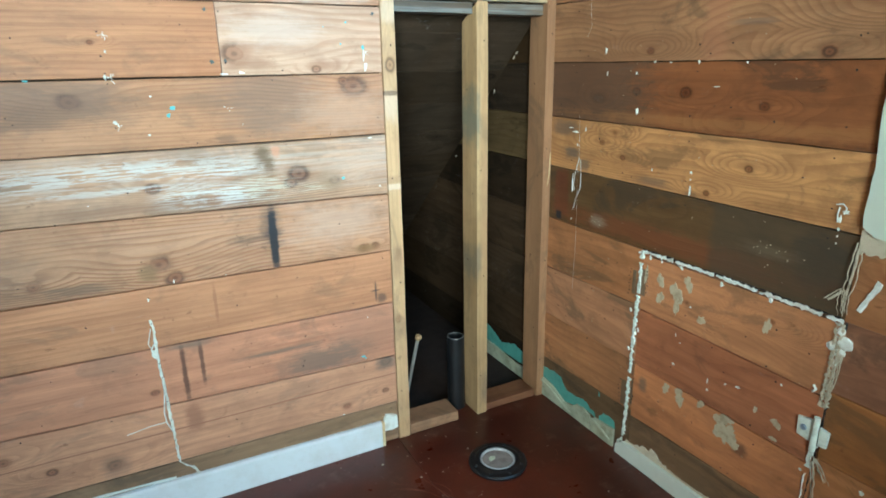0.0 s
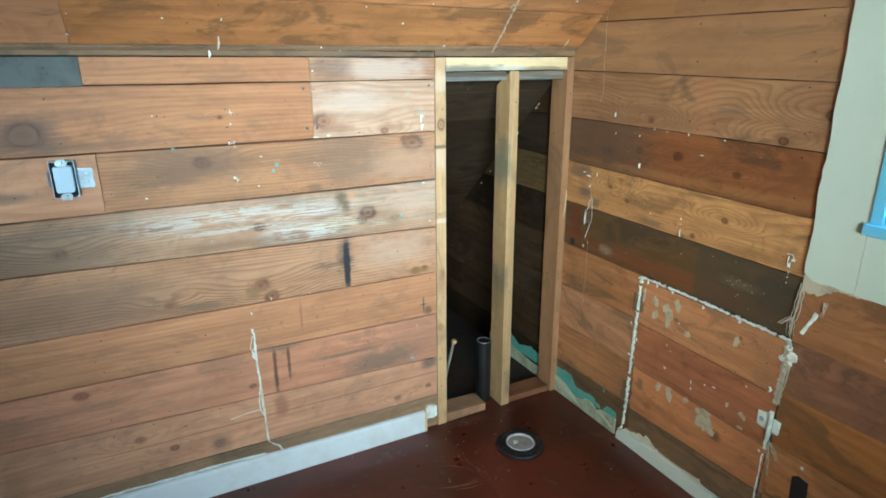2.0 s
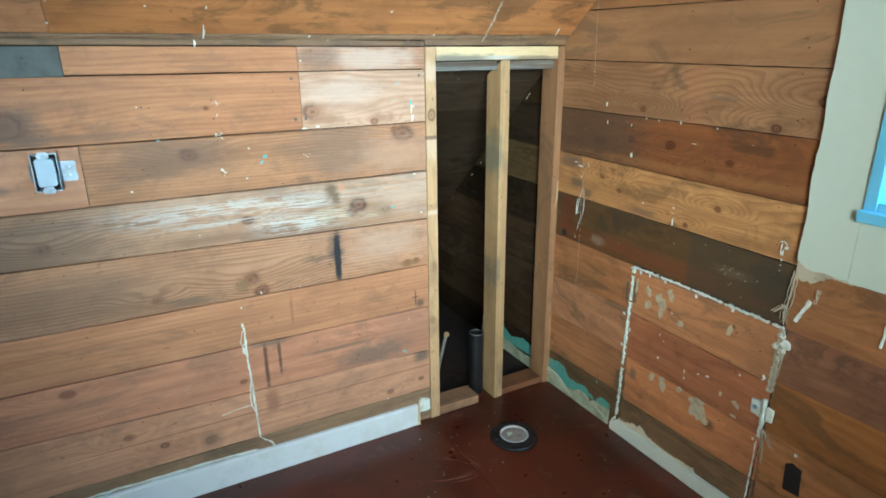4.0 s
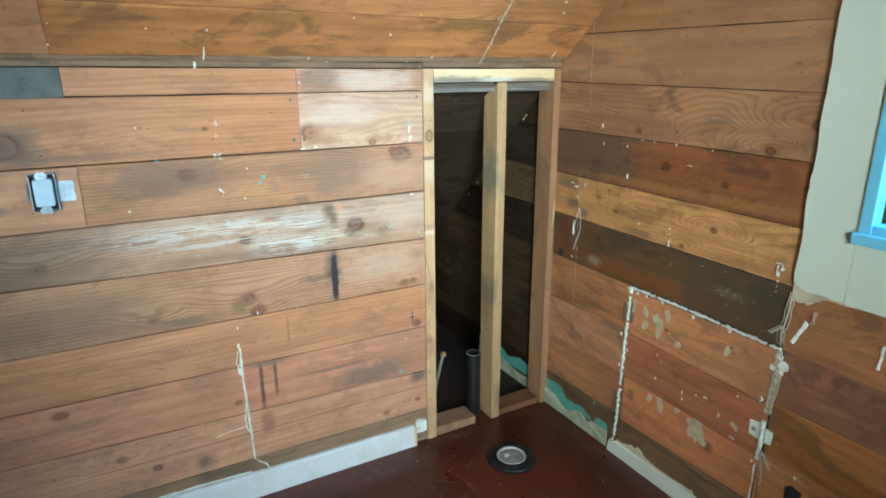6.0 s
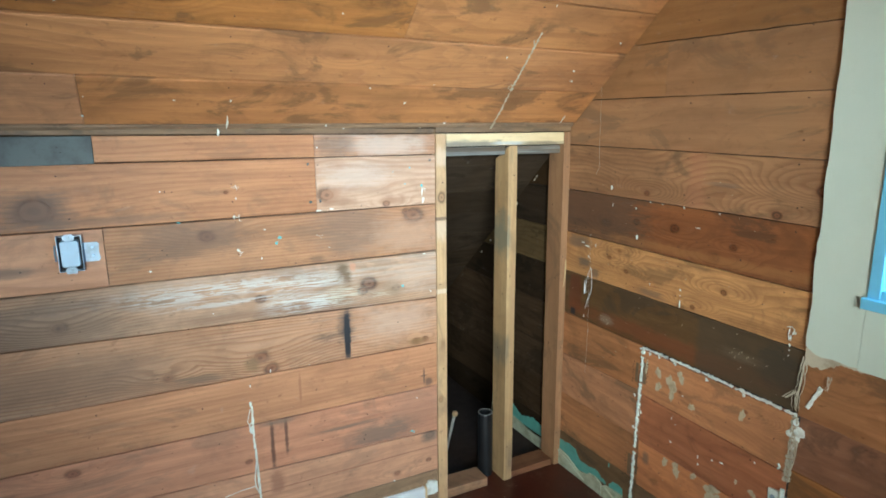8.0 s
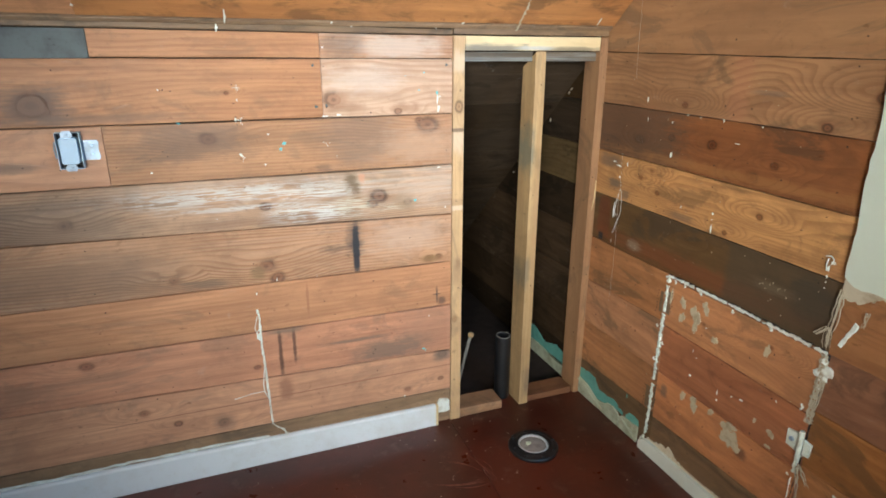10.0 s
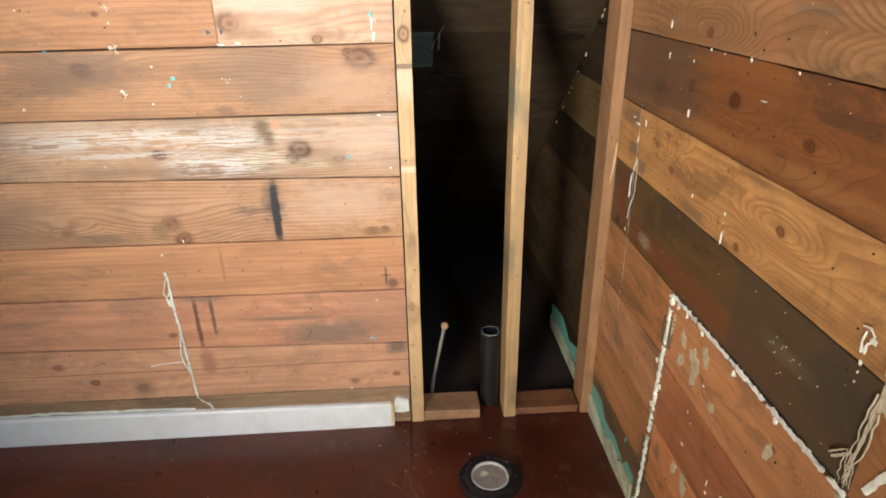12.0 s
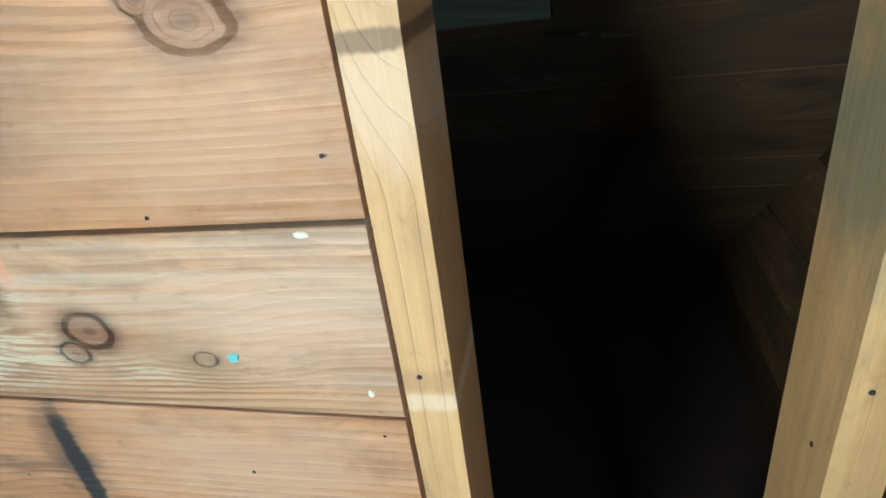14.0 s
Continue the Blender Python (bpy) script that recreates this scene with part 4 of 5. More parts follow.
chalky = paint("thick_green_white_paint", (0.78, 0.86, 0.77), (0.34, 0.36, 0.28), 0.5, 0.5, 45.0, bump_strength=0.6)
for board_wood in (brown, tan_fir, brown_red, golden, figured, charcoal, hatch_red, hatch_low, hatch_top, ceiling_fir, ceiling_dark):
    board_wood.node_tree.nodes["Principled BSDF"].inputs["Specular IOR Level"].default_value = 0.22
hatch = new("access_hatch")
H_J = [((0.055, 0.055), (0.149, 0.160), fir_dirty), ((0.149, 0.160), (0.322, 0.314), hatch_low), ((0.322, 0.314), (0.492, 0.481), hatch_red), ((0.492, 0.481), (0.655, 0.650), hatch_top)]
for (la, lb), (ha, hb), mat in H_J:
    part("plank", board(la, lb, ha, hb, 0.524, rng, proud=0.002, start=-(TRAP_Y0 - 0.006)), mat, hatch, m=pose(WALL_X, 0, 0, 0, 0, -90))


def b_ragged(name, points, width, parent, material, label="", **kw):
    return part(name, ragged([(-py, z) for py, z in points], width, rng, **kw), material, parent, label, pose(WALL_X, 0, 0, 0, 0, -90))


hinge_ghost = paint("grey_green_stain", (0.19, 0.125, 0.07), (0.10, 0.075, 0.045), 0.6, 0.7, 30.0)
for ya, yb, za, zb in ((1.070, 1.086, 0.535, 0.612), (1.106, 1.118, 0.530, 0.600), (1.085, 1.092, 0.185, 0.268), (1.112, 1.130, 0.170, 0.250)):
    b_prism("hinge_mark", [(yb, za), (yb, zb), (ya, zb), (ya, za)], 0.0008, hinge_ghost, hatch, "grey mark of a removed hinge", y=-0.0028)
for knots in ([(1.128, 0.03), (1.112, 0.058)], [(1.109, 0.066), (1.104, 0.18), (1.101, 0.268)], [(1.100, 0.285), (1.099, 0.345), (1.097, 0.400)], [(1.100, 0.380), (1.096, 0.452), (1.093, 0.530)], [(1.093, 0.538), (1.091, 0.60), (1.090, 0.628)], [(1.090, 0.640), (1.087, 0.664)]):
    b_ragged("caulk_line", knots, 0.0105, hatch, chalky, "broken white caulk down the side", y=-0.003, thick=0.004, step=0.005, fray=0.55)
for knots in ([(1.102, 0.655), (1.072, 0.664)], [(1.070, 0.663), (0.985, 0.663)], [(0.975, 0.662), (0.93, 0.6625), (0.86, 0.662)], [(0.852, 0.662), (0.80, 0.661), (0.745, 0.659)], [(0.738, 0.659), (0.65, 0.657), (0.598, 0.656)], [(0.590, 0.656), (0.556, 0.655)]):
    b_ragged("caulk_line", knots, 0.0075, hatch, caulk, "white caulk along the top", y=-0.003, step=0.005, fray=0.6)
for y, z in ((1.06, 0.652), (1.02, 0.655), (0.955, 0.653), (0.835, 0.648), (0.71, 0.650), (1.083, 0.43), (1.113, 0.36), (1.116, 0.48)):
    b_ragged("caulk_crumb", [(y + 0.004, z + 0.003), (y - 0.003, z - 0.006)], 0.005, hatch, caulk, "loose crumb of caulk", y=-0.003, step=0.003, fray=0.8)
for side in (-1, 1):
    b_ragged("caulk_line", [(0.560 + side * 0.006, 0.650), (0.563 + side * 0.003, 0.55), (0.565 + side * 0.005, 0.46)], 0.006, hatch, cream, "lumpy torn caulk", thick=0.004, step=0.004, fray=0.95, y=-0.003)
b_ragged("caulk_line", [(0.568, 0.366), (0.575, 0.335), (0.573, 0.308)], 0.011, hatch, chalky, "torn white caulk below the hinge", thick=0.004, fray=0.5, y=-0.003)
# Dark strips laid on the boards in place of the gaps' shade.
b_ragged("dark_gap", [(1.090, 0.6672), (0.85, 0.6672), (0.560, 0.6602)], 0.0032, hatch, dark_hole, "dark strip standing in for the shade of an open gap", thick=0.001, fray=0.6, y=-0.002)
b_ragged("dark_gap", [(0.551, 0.655), (0.557, 0.52), (0.561, 0.42), (0.566, 0.30), (0.571, 0.20), (0.573, 0.06)], 0.0034, hatch, dark_hole, "dark strip standing in for the shade of an open gap", thick=0.001, fray=0.7, y=-0.002)
b_ragged("caulk_line", [(0.576, 0.29), (0.577, 0.2), (0.579, 0.055)], 0.0028, hatch, caulk, "broken caulk near the floor", thick=0.003, step=0.005, fray=0.95, y=-0.003)
lump = bmesh.new()
for py, z, r in ((0.557, 0.635, 0.009), (0.543, 0.612, 0.014), (0.552, 0.590, 0.010), (0.569, 0.600, 0.009), (0.558, 0.565, 0.007)):
    bmesh.ops.create_icosphere(lump, subdivisions=2, radius=r, matrix=pose(-py, -0.004, z) @ Matrix.Diagonal((1, 0.5, 1.1, 1)))
for v in lump.verts:
    v.co += Vector([rng.uniform(-0.002, 0.002) for _ in range(3)])
part("plaster_lump", lump, caulk, hatch, "lump of white filler", pose(WALL_X, 0, 0, 0, 0, -90))
tagged(hatch, "low access hatch of brown boards outlined in broken white caulk", "hatch")

hinge = new("painted_hinge")
b_prism("leaf", [(0.606, 0.376), (0.608, 0.418), (0.574, 0.424), (0.574, 0.370)], 0.006, chalky, hinge, "painted-over leaf", 0.0015, y=-0.003)
b_prism("leaf", [(0.560, 0.370), (0.560, 0.414), (0.540, 0.410), (0.542, 0.372)], 0.006, chalky, hinge, "painted-over leaf", 0.0015, y=-0.003)
part("knuckle", tube([(WALL_X - 0.010, 0.567, 0.355), (WALL_X - 0.010, 0.567, 0.435)], 0.0065, 10), chalky, hinge)
part("screw", lathe([(0.007, 0.0), (0.006, 0.003), (0.0003, 0.0035)], 12, False), steel, hinge, m=pose(WALL_X - 0.009, 0.592, 0.398, 0, -90, 0))
tagged(hinge, "small hinge on the hatch, thick with white paint", "hinge")

# ---- drywall panel and window ----
panel = new("wall_panel")
left = [(0.551 + 0.0012 * math.sin(z * 31) + rng.uniform(-0.0012, 0.0012) * (2.5 if z < 1.15 else 1), z) for z in np.arange(0.852, 2.28, 0.022).tolist()]
PT = 0.013
b_prism("side_panel", [(0.427, 0.837)] + [(0.427 + 0.02 * k, 0.837 + rng.uniform(-0.003, 0.003)) for k in range(1, 6)] + left + [(0.427, 2.29)], PT, mint, panel)
b_prism("lower_panel", [(0.426, 0.833), (0.426, 0.984), (-0.36, 0.984), (-0.36, 0.833)], PT, mint, panel)
b_prism("far_panel", [(-0.3605, 0.835), (-0.3605, 0.984), (-0.386, 0.984), (-0.386, 2.29), (-2.37, 2.29), (-2.37, 0.835)], PT, mint, panel)
b_prism("top_panel", [(0.426, 1.892), (0.426, 2.29), (-0.3855, 2.29), (-0.3855, 1.892)], PT, mint, panel)
plast = []
for k in range(31):
    f = k / 30
    drop = 0.036 if f < 0.32 else 0.036 - 0.11 * (f - 0.32) if f < 0.55 else 0.010
    plast.append((0.553 - 0.15 * f, 0.838 - drop + rng.uniform(-0.005, 0.004) * (1 if f < 0.55 else 0.4)))
b_prism("torn_plaster", plast + [(0.40, 0.839), (0.553, 0.845)], 0.006, cream, panel, "crumbling cream plaster under the panel edge")
tagged(panel, "mint-white painted wall panel with a ragged edge over crumbling plaster", "wall panel", kind="structure")

window = new("window_1")
fr = lambda name, y0, y1, z0, z1, d0, d1, mat, label="": part(name, box(WALL_X - d0, WALL_X + d1, y0, y1, z0, z1, 0.003), mat, window, label)
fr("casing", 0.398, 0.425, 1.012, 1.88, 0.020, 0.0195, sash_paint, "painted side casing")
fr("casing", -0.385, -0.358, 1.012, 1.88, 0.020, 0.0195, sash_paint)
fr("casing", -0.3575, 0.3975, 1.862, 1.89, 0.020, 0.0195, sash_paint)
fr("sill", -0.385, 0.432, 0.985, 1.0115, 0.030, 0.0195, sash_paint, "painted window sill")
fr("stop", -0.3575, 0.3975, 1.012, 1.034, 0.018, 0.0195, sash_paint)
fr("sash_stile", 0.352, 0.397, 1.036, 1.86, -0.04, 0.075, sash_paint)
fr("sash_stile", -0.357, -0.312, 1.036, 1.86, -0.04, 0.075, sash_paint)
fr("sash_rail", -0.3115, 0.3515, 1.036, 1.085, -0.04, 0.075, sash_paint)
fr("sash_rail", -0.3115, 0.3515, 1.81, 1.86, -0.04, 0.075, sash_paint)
glass, gt, gb_ = shader("window_glass")
gb_.inputs["Transmission Weight"].default_value, gb_.inputs["Roughness"].default_value, gb_.inputs["IOR"].default_value = 1.0, 0.02, 1.45
pane = part("pane", box(WALL_X + 0.055, WALL_X + 0.059, -0.311, 0.351, 1.0855, 1.8095), glass, window, "clear glass pane")
pane.visible_shadow = False
tagged(window, "small painted wooden window in the gable wall", "window", kind="structure")

# ---- electrical boxes ----
ebox = new("electrical_box")
ebox.matrix_basis = pose(-0.398, WALL_Y, 1.083)
shell = bmesh.new()
for x0, x1, z0, z1 in ((-0.028, -0.0265, -0.047, 0.047), (0.0265, 0.028, -0.047, 0.047), (-0.0265, 0.0265, 0.0455, 0.047), (-0.0265, 0.0265, -0.047, -0.0455)):
    box_into(shell, x0, x1, -0.024, -0.0005, z0, z1)
part("shell", shell, steel, ebox, "bare steel walls")
part("cavity", box(-0.0264, 0.0264, -0.004, -0.0006, -0.0454, 0.0454), dark_hole, ebox, "dark plate standing in for the shaded inside of the box")
part("device", prism([(-0.021, -0.030), (-0.017, -0.034), (0.017, -0.034), (0.021, -0.030), (0.021, 0.030), (0.017, 0.034), (-0.017, 0.034), (-0.021, 0.030)], -0.026, -0.0042, 0.0012), box_white, ebox, "pale device face, tinted blue for the window light")
for z0, z1 in ((0.0345, 0.052), (-0.052, -0.0345)):
    part("mounting_ear", prism([(-0.011, z0), (0.011, z0), (0.014, (z0 + z1) / 2), (0.009, z1), (-0.009, z1), (-0.014, (z0 + z1) / 2)], -0.0275, -0.0262), steel, ebox, "steel mounting ear")
for z in (0.043, -0.043):
    part("screw", lathe([(0.0042, 0), (0.0036, 0.002), (0.0003, 0.0024)], 12, False), steel, ebox, m=pose(0, -0.0277, z, 90, 0, 0))
part("bracket", prism([(0.0285, -0.028), (0.0285, 0.024), (0.062, 0.024), (0.066, 0.018), (0.064, -0.004), (0.067, -0.02), (0.063, -0.028)], -0.004, -0.001), steel, ebox, "flat side bracket nailed to the board")
for z in (0.010, -0.012):
    part("nail", lathe([(0.0036, 0), (0.0030, 0.0014), (0.0003, 0.0018)], 10, False), box_white, ebox, m=pose(0.050, -0.0042, z, 90, 0, 0))
part("conductor", tube([(-0.034, -0.006, -0.02), (-0.036, -0.008, 0.0), (-0.034, -0.006, 0.022)], 0.0022, 8), steel, ebox, "bare wire beside the box")
tagged(ebox, "open steel electrical box with a pale device tinted blue for window light", "electrical box")

hole = new("outlet_hole")
# Raised dark patch in place of the hole's shade; nothing is cut.
b_prism("cavity", [(0.482, 0.195), (0.486, 0.275), (0.470, 0.287), (0.442, 0.280), (0.436, 0.200)], 0.002, dark_hole, hole)
tagged(hole, "dark patch on the brown boards standing in for an empty outlet hole", "outlet hole")

# ---- details on the walls ----
ON_GABLE = pose(WALL_X, 0, 0, 0, 0, -90)


def specks(name, places, material, label, on, size=(0.002, 0.005), y=-0.0008, thick=0.001, tall=1.4, sides=9):
    """Small patches at (x, z) or (x, z, half width, half height)."""
    bm = bmesh.new()
    for p in places:
        rx = p[2] if len(p) > 2 else rng.uniform(*size)
        rz = p[3] if len(p) > 3 else rx * rng.uniform(0.8, tall)
        blob_into(bm, p[0], p[1], rx, rz, rng, thick, sides, y)
    return tagged(part(name, bm, material, None, label, on), kind="stuff")


A_NAILS = [(0.016, 1.242), (-0.167, 1.229), (0.185, 1.259), (0.016, 1.191), (0.018, 1.154), (-0.181, 1.067), (0.021, 1.035), (0.189, 0.989), (0.023, 0.951), (0.02, 1.132),
           (0.313, 0.998), (0.52, 0.99), (0.657, 1.027), (0.381, 1.132), (0.272, 1.289), (0.276, 1.173), (0.022, 0.885), (-0.134, 0.827), (0.023, 0.817), (0.025, 0.714),
           (0.023, 0.693), (-0.116, 0.571), (0.027, 0.62)]
A_NAILS += [(0.252, 0.749), (0.527, 0.743), (0.397, 0.607), (0.232, 0.559), (0.552, 0.5), (0.65, 0.623), (0.265, 0.507), (0.405, 0.429), (0.276, 0.719), (0.656, 0.794),
            (-0.209, 0.451), (-0.103, 0.31), (-0.296, 0.311), (0.255, 0.441), (0.404, 0.429), (0.244, 0.372), (0.401, 0.269), (0.574, 0.286), (0.193, 0.224), (0.654, 0.122),
            (0.506, 0.082), (0.429, 0.112), (-0.161, 1.23), (-0.30, 1.03)]
for joint_a in A_JOINTS[2:-1]:
    for sx in (-0.40, -0.80, -1.2, -1.6):
        A_NAILS += [(sx + rng.uniform(-0.012, 0.012), joint_a[0] + d) for d in (-0.03, 0.03)]
A_NAILS += [(rng.uniform(-1.3, 0.66), rng.uniform(0.08, 1.37)) for _ in range(26)]
specks("nail_holes", A_NAILS, dark_hole, "small dark nail holes in the salmon boards", ON_A, (0.0017, 0.0026), -0.0012, 0.0004, 1.1)
specks("white_paint_specks", [(-0.172, 1.231), (0.017, 1.146, 0.003, 0.008), (0.102, 1.102, 0.004, 0.003), (0.022, 1.046, 0.006, 0.005), (0.088, 1.015), (-0.216, 1.01), (0.261, 1.072, 0.002, 0.002),
        (0.268, 1.068, 0.0015, 0.0015), (0.278, 1.069, 0.0015, 0.0015), (0.272, 1.062, 0.0015, 0.0015), (0.299, 1.029, 0.0015, 0.0015), (0.625, 1.19, 0.003, 0.018), (0.628, 1.16, 0.006, 0.012),
        (0.311, 1.151, 0.007, 0.004), (0.270, 1.148, 0.012, 0.003), (0.631, 0.974, 0.007, 0.003), (-0.062, 0.863, 0.002, 0.002), (0.026, 0.615, 0.003, 0.006), (0.214, 0.648), (0.653, 0.838, 0.003, 0.003),
        (0.594, 0.447, 0.002, 0.003), (0.498, 0.145, 0.005, 0.003), (0.023, 1.145), (0.273, 1.342, 0.003, 0.003), (0.09, 0.652, 0.003, 0.006), (0.026, 1.20, 0.002, 0.004), (-0.008, 1.39, 0.004, 0.012), (0.36, 1.40), (0.62, 1.40)],
       caulk, "specks of white paint on the salmon boards", ON_A, (0.002, 0.004), -0.0014, 0.0008)
specks("cyan_paint_specks", [(0.145, 1.074, 0.007, 0.006), (0.135, 1.058, 0.005, 0.006), (-0.133, 1.141, 0.006, 0.003), (0.581, 1.27, 0.004, 0.004), (0.564, 1.218, 0.003, 0.003), (0.624, 1.208, 0.006, 0.008),
        (0.521, 1.259, 0.002, 0.002), (0.548, 0.870, 0.006, 0.005), (0.572, 0.323, 0.007, 0.004), (0.580, 0.317, 0.003, 0.004)], cyan, "specks of cyan paint on the salmon boards", ON_A, y=-0.0014)
specks("filled_nail_spots", [(0.243, 1.292), (0.246, 1.176), (0.276, 1.178), (0.655, 1.292)], grey_patch, "grey filled nail spots", ON_A, (0.004, 0.006), -0.0012, 0.0006)

strip = new("caulk_strip")
part("bead", ragged([(0.022, 0.562), (0.026, 0.54), (0.026, 0.469), (0.025, 0.428), (0.029, 0.376), (0.030, 0.311), (0.033, 0.209), (0.035, 0.143)], 0.0068, rng, 0.0025, 0.006, 0.25, WALL_Y - 0.001), caulk, strip)
for pts in ([(0.024, 0.50), (0.014, 0.485), (0.016, 0.467), (0.024, 0.462)], [(0.035, 0.145), (0.050, 0.128), (0.068, 0.118), (0.082, 0.090)], [(0.036, 0.143), (0.058, 0.124), (0.072, 0.106), (0.074, 0.088)],
            [(0.028, 0.37), (0.018, 0.30), (0.020, 0.27), (0.033, 0.235)], [(0.020, 0.272), (-0.02, 0.272), (-0.075, 0.262)], [(0.020, 0.54), (0.009, 0.50), (0.017, 0.478)]):
    part("thread", tube([(x, WALL_Y - 0.005 - 0.002 * (i % 2), z) for i, (x, z) in enumerate(pts)], 0.0012 if len(pts) < 4 else 0.0018, 6), caulk, strip, "loose thread of caulk")
part("lump", prism([(0.012, 0.466), (0.016, 0.478), (0.026, 0.482), (0.028, 0.458), (0.018, 0.456)], WALL_Y - 0.005, WALL_Y - 0.0005, 0.001), caulk, strip, "flattened lump")
for x, z in ((0.0245, 0.552), (0.026, 0.44), (0.027, 0.40), (0.029, 0.33), (0.031, 0.273), (0.032, 0.21), (0.034, 0.15)):
    holes = bmesh.new()
    blob_into(holes, x, z, 0.0018, 0.0018, rng, 0.0004, 8, WALL_Y - 0.0038)
    part("nail_hole", holes, dark_hole, strip)
tagged(strip, "narrow torn strip of white caulk hanging down the boards", "paint strip")

B_NAILS = [(1.396, 0.859), (1.286, 0.876), (1.152, 0.858), (1.187, 0.864), (1.401, 0.564), (1.541, 0.954), (0.911, 1.058), (1.284, 0.489), (1.403, 0.353), (1.241, 0.417), (1.469, 0.305), (1.403, 0.218),
           (0.929, 0.53), (0.998, 0.345), (0.958, 0.37), (0.8, 0.428), (0.988, 0.247), (1.243, 0.575), (0.874, 0.247), (0.699, 0.286), (0.754, 0.168)]
for joint_b in B_JOINTS[5:12]:
    B_NAILS += [(sy + rng.uniform(-0.01, 0.01), joint_b[0] + d) for sy in (1.40, 0.97, 0.62) for d in (-0.03, 0.03) if joint_b[0] + d < KNEE + 0.867 * (WALL_Y - sy) - 0.04]
for sy, z0, z1 in ((1.129, 0.526, 0.600), (1.066, 0.548, 0.62), (1.139, 0.165, 0.247), (1.085, 0.193, 0.273)):
    B_NAILS += [(sy + rng.uniform(-0.004, 0.004), z0 + (z1 - z0) * k / 7) for k in range(8)]
B_NAILS += [(rng.uniform(0.60, 1.49), rng.uniform(0.10, 1.30)) for _ in range(40)]
specks("nail_holes", [(-y, z) for y, z in B_NAILS], dark_hole, "small dark nail holes in the gable boards", ON_GABLE, (0.0018, 0.0028), -0.0038, 0.0004, 1.1)
B_WHITE = [(1.416, 0.972, 0.012, 0.003), (1.393, 0.961, 0.016, 0.003), (1.348, 0.971, 0.002, 0.009), (1.383, 0.923), (1.398, 0.80, 0.003, 0.035), (1.397, 0.688, 0.002, 0.006), (1.081, 0.887, 0.002, 0.006),
           (0.957, 0.897, 0.004, 0.005), (0.955, 0.851, 0.003, 0.014), (0.956, 0.88, 0.002, 0.002), (0.952, 0.466, 0.0015, 0.006), (0.935, 0.45), (0.95, 0.382, 0.005, 0.005), (0.842, 0.385, 0.002, 0.009),
           (0.792, 0.40, 0.004, 0.004), (0.76, 0.408, 0.007, 0.003), (0.84, 0.361), (0.916, 0.558), (0.587, 0.292, 0.005, 0.004), (0.657, 0.465, 0.003, 0.003), (0.588, 0.872, 0.007, 0.004), (0.597, 0.857, 0.003, 0.010),
           (0.597, 0.836, 0.003, 0.006), (0.597, 0.822, 0.0015, 0.003), (0.597, 0.808, 0.0015, 0.002), (0.463, 0.316, 0.006, 0.007), (1.10, 1.158, 0.004, 0.003), (1.05, 1.156, 0.005, 0.002), (0.965, 1.155, 0.004, 0.006), (0.84, 1.152, 0.003, 0.003), (1.16, 1.13, 0.003, 0.004), (1.27, 1.13, 0.002, 0.006), (1.15, 1.035, 0.005, 0.010), (1.28, 1.19, 0.004, 0.009), (0.91, 1.10, 0.012, 0.0012)]
specks("white_paint_specks", [(-p[0], *p[1:]) for p in B_WHITE], caulk, "specks and drips of white paint on the gable boards", ON_GABLE, (0.002, 0.004), -0.0034, 0.0008)
specks("grey_dust_specks", [(-0.732 + rng.gauss(0, 0.03), 0.757 + rng.gauss(0, 0.012)) for _ in range(14)] + [(-1.28 + rng.gauss(0, 0.02), 0.706 + rng.gauss(0, 0.008)) for _ in range(9)]
       + [(-rng.uniform(0.6, 1.48), rng.uniform(0.2, 1.3)) for _ in range(90)],
       old_cream, "pale dust specks on the charcoal board", ON_GABLE, (0.0007, 0.0016), -0.0018, 0.0005)
specks("teal_paint_drop", [(-1.223, 0.147, 0.004, 0.010)], teal, "drop of teal paint", ON_GABLE, y=-0.0015)
drip = new("paint_drip")
b_ragged("drip", [(0.506, 0.752), (0.521, 0.722), (0.524, 0.712), (0.535, 0.686)], 0.010, drip, caulk, y=-0.001)
tagged(drip, "thick slanting drip of white paint on the brown boards", "paint drip")
drip2 = new("paint_drip")
b_ragged("drip", [(0.330, 0.76), (0.333, 0.70)], 0.007, drip2, caulk, y=-0.001)
tagged(drip2, "short upright drip of white paint", "paint drip")
strands = new("hanging_strands")
for pts in ([(0.551, 0.82), (0.556, 0.77), (0.561, 0.72), (0.560, 0.66)], [(0.548, 0.80), (0.551, 0.75), (0.558, 0.70), (0.556, 0.665)], [(0.594, 0.693), (0.578, 0.71), (0.566, 0.722), (0.566, 0.69), (0.561, 0.66)],
            [(0.553, 0.60), (0.558, 0.55), (0.563, 0.50), (0.566, 0.46)], [(0.546, 0.59), (0.549, 0.54), (0.556, 0.49), (0.560, 0.45)], [(0.56, 0.34), (0.540, 0.31), (0.525, 0.29)], [(0.562, 0.33), (0.552, 0.28), (0.548, 0.22)],
            [(0.487, 0.79), (0.489, 0.765), (0.495, 0.745)]):
    for copy in range(3):
        off = rng.uniform(-0.006, 0.006)
        path = []
        for (ya, za), (yb, zb) in zip(pts, pts[1:]):
            path += [(WALL_X - 0.005 - rng.uniform(0, 0.005), ya + (yb - ya) * k / 4 + off + rng.uniform(-0.0018, 0.0018), za + (zb - za) * k / 4) for k in range(4)]
        part("strand", tube(path, lambda f: 0.0015 - 0.0010 * f, 5), cream, strands)
tagged(strands, "frayed strands of torn plaster and old caulk hanging at the corner", "torn strands")
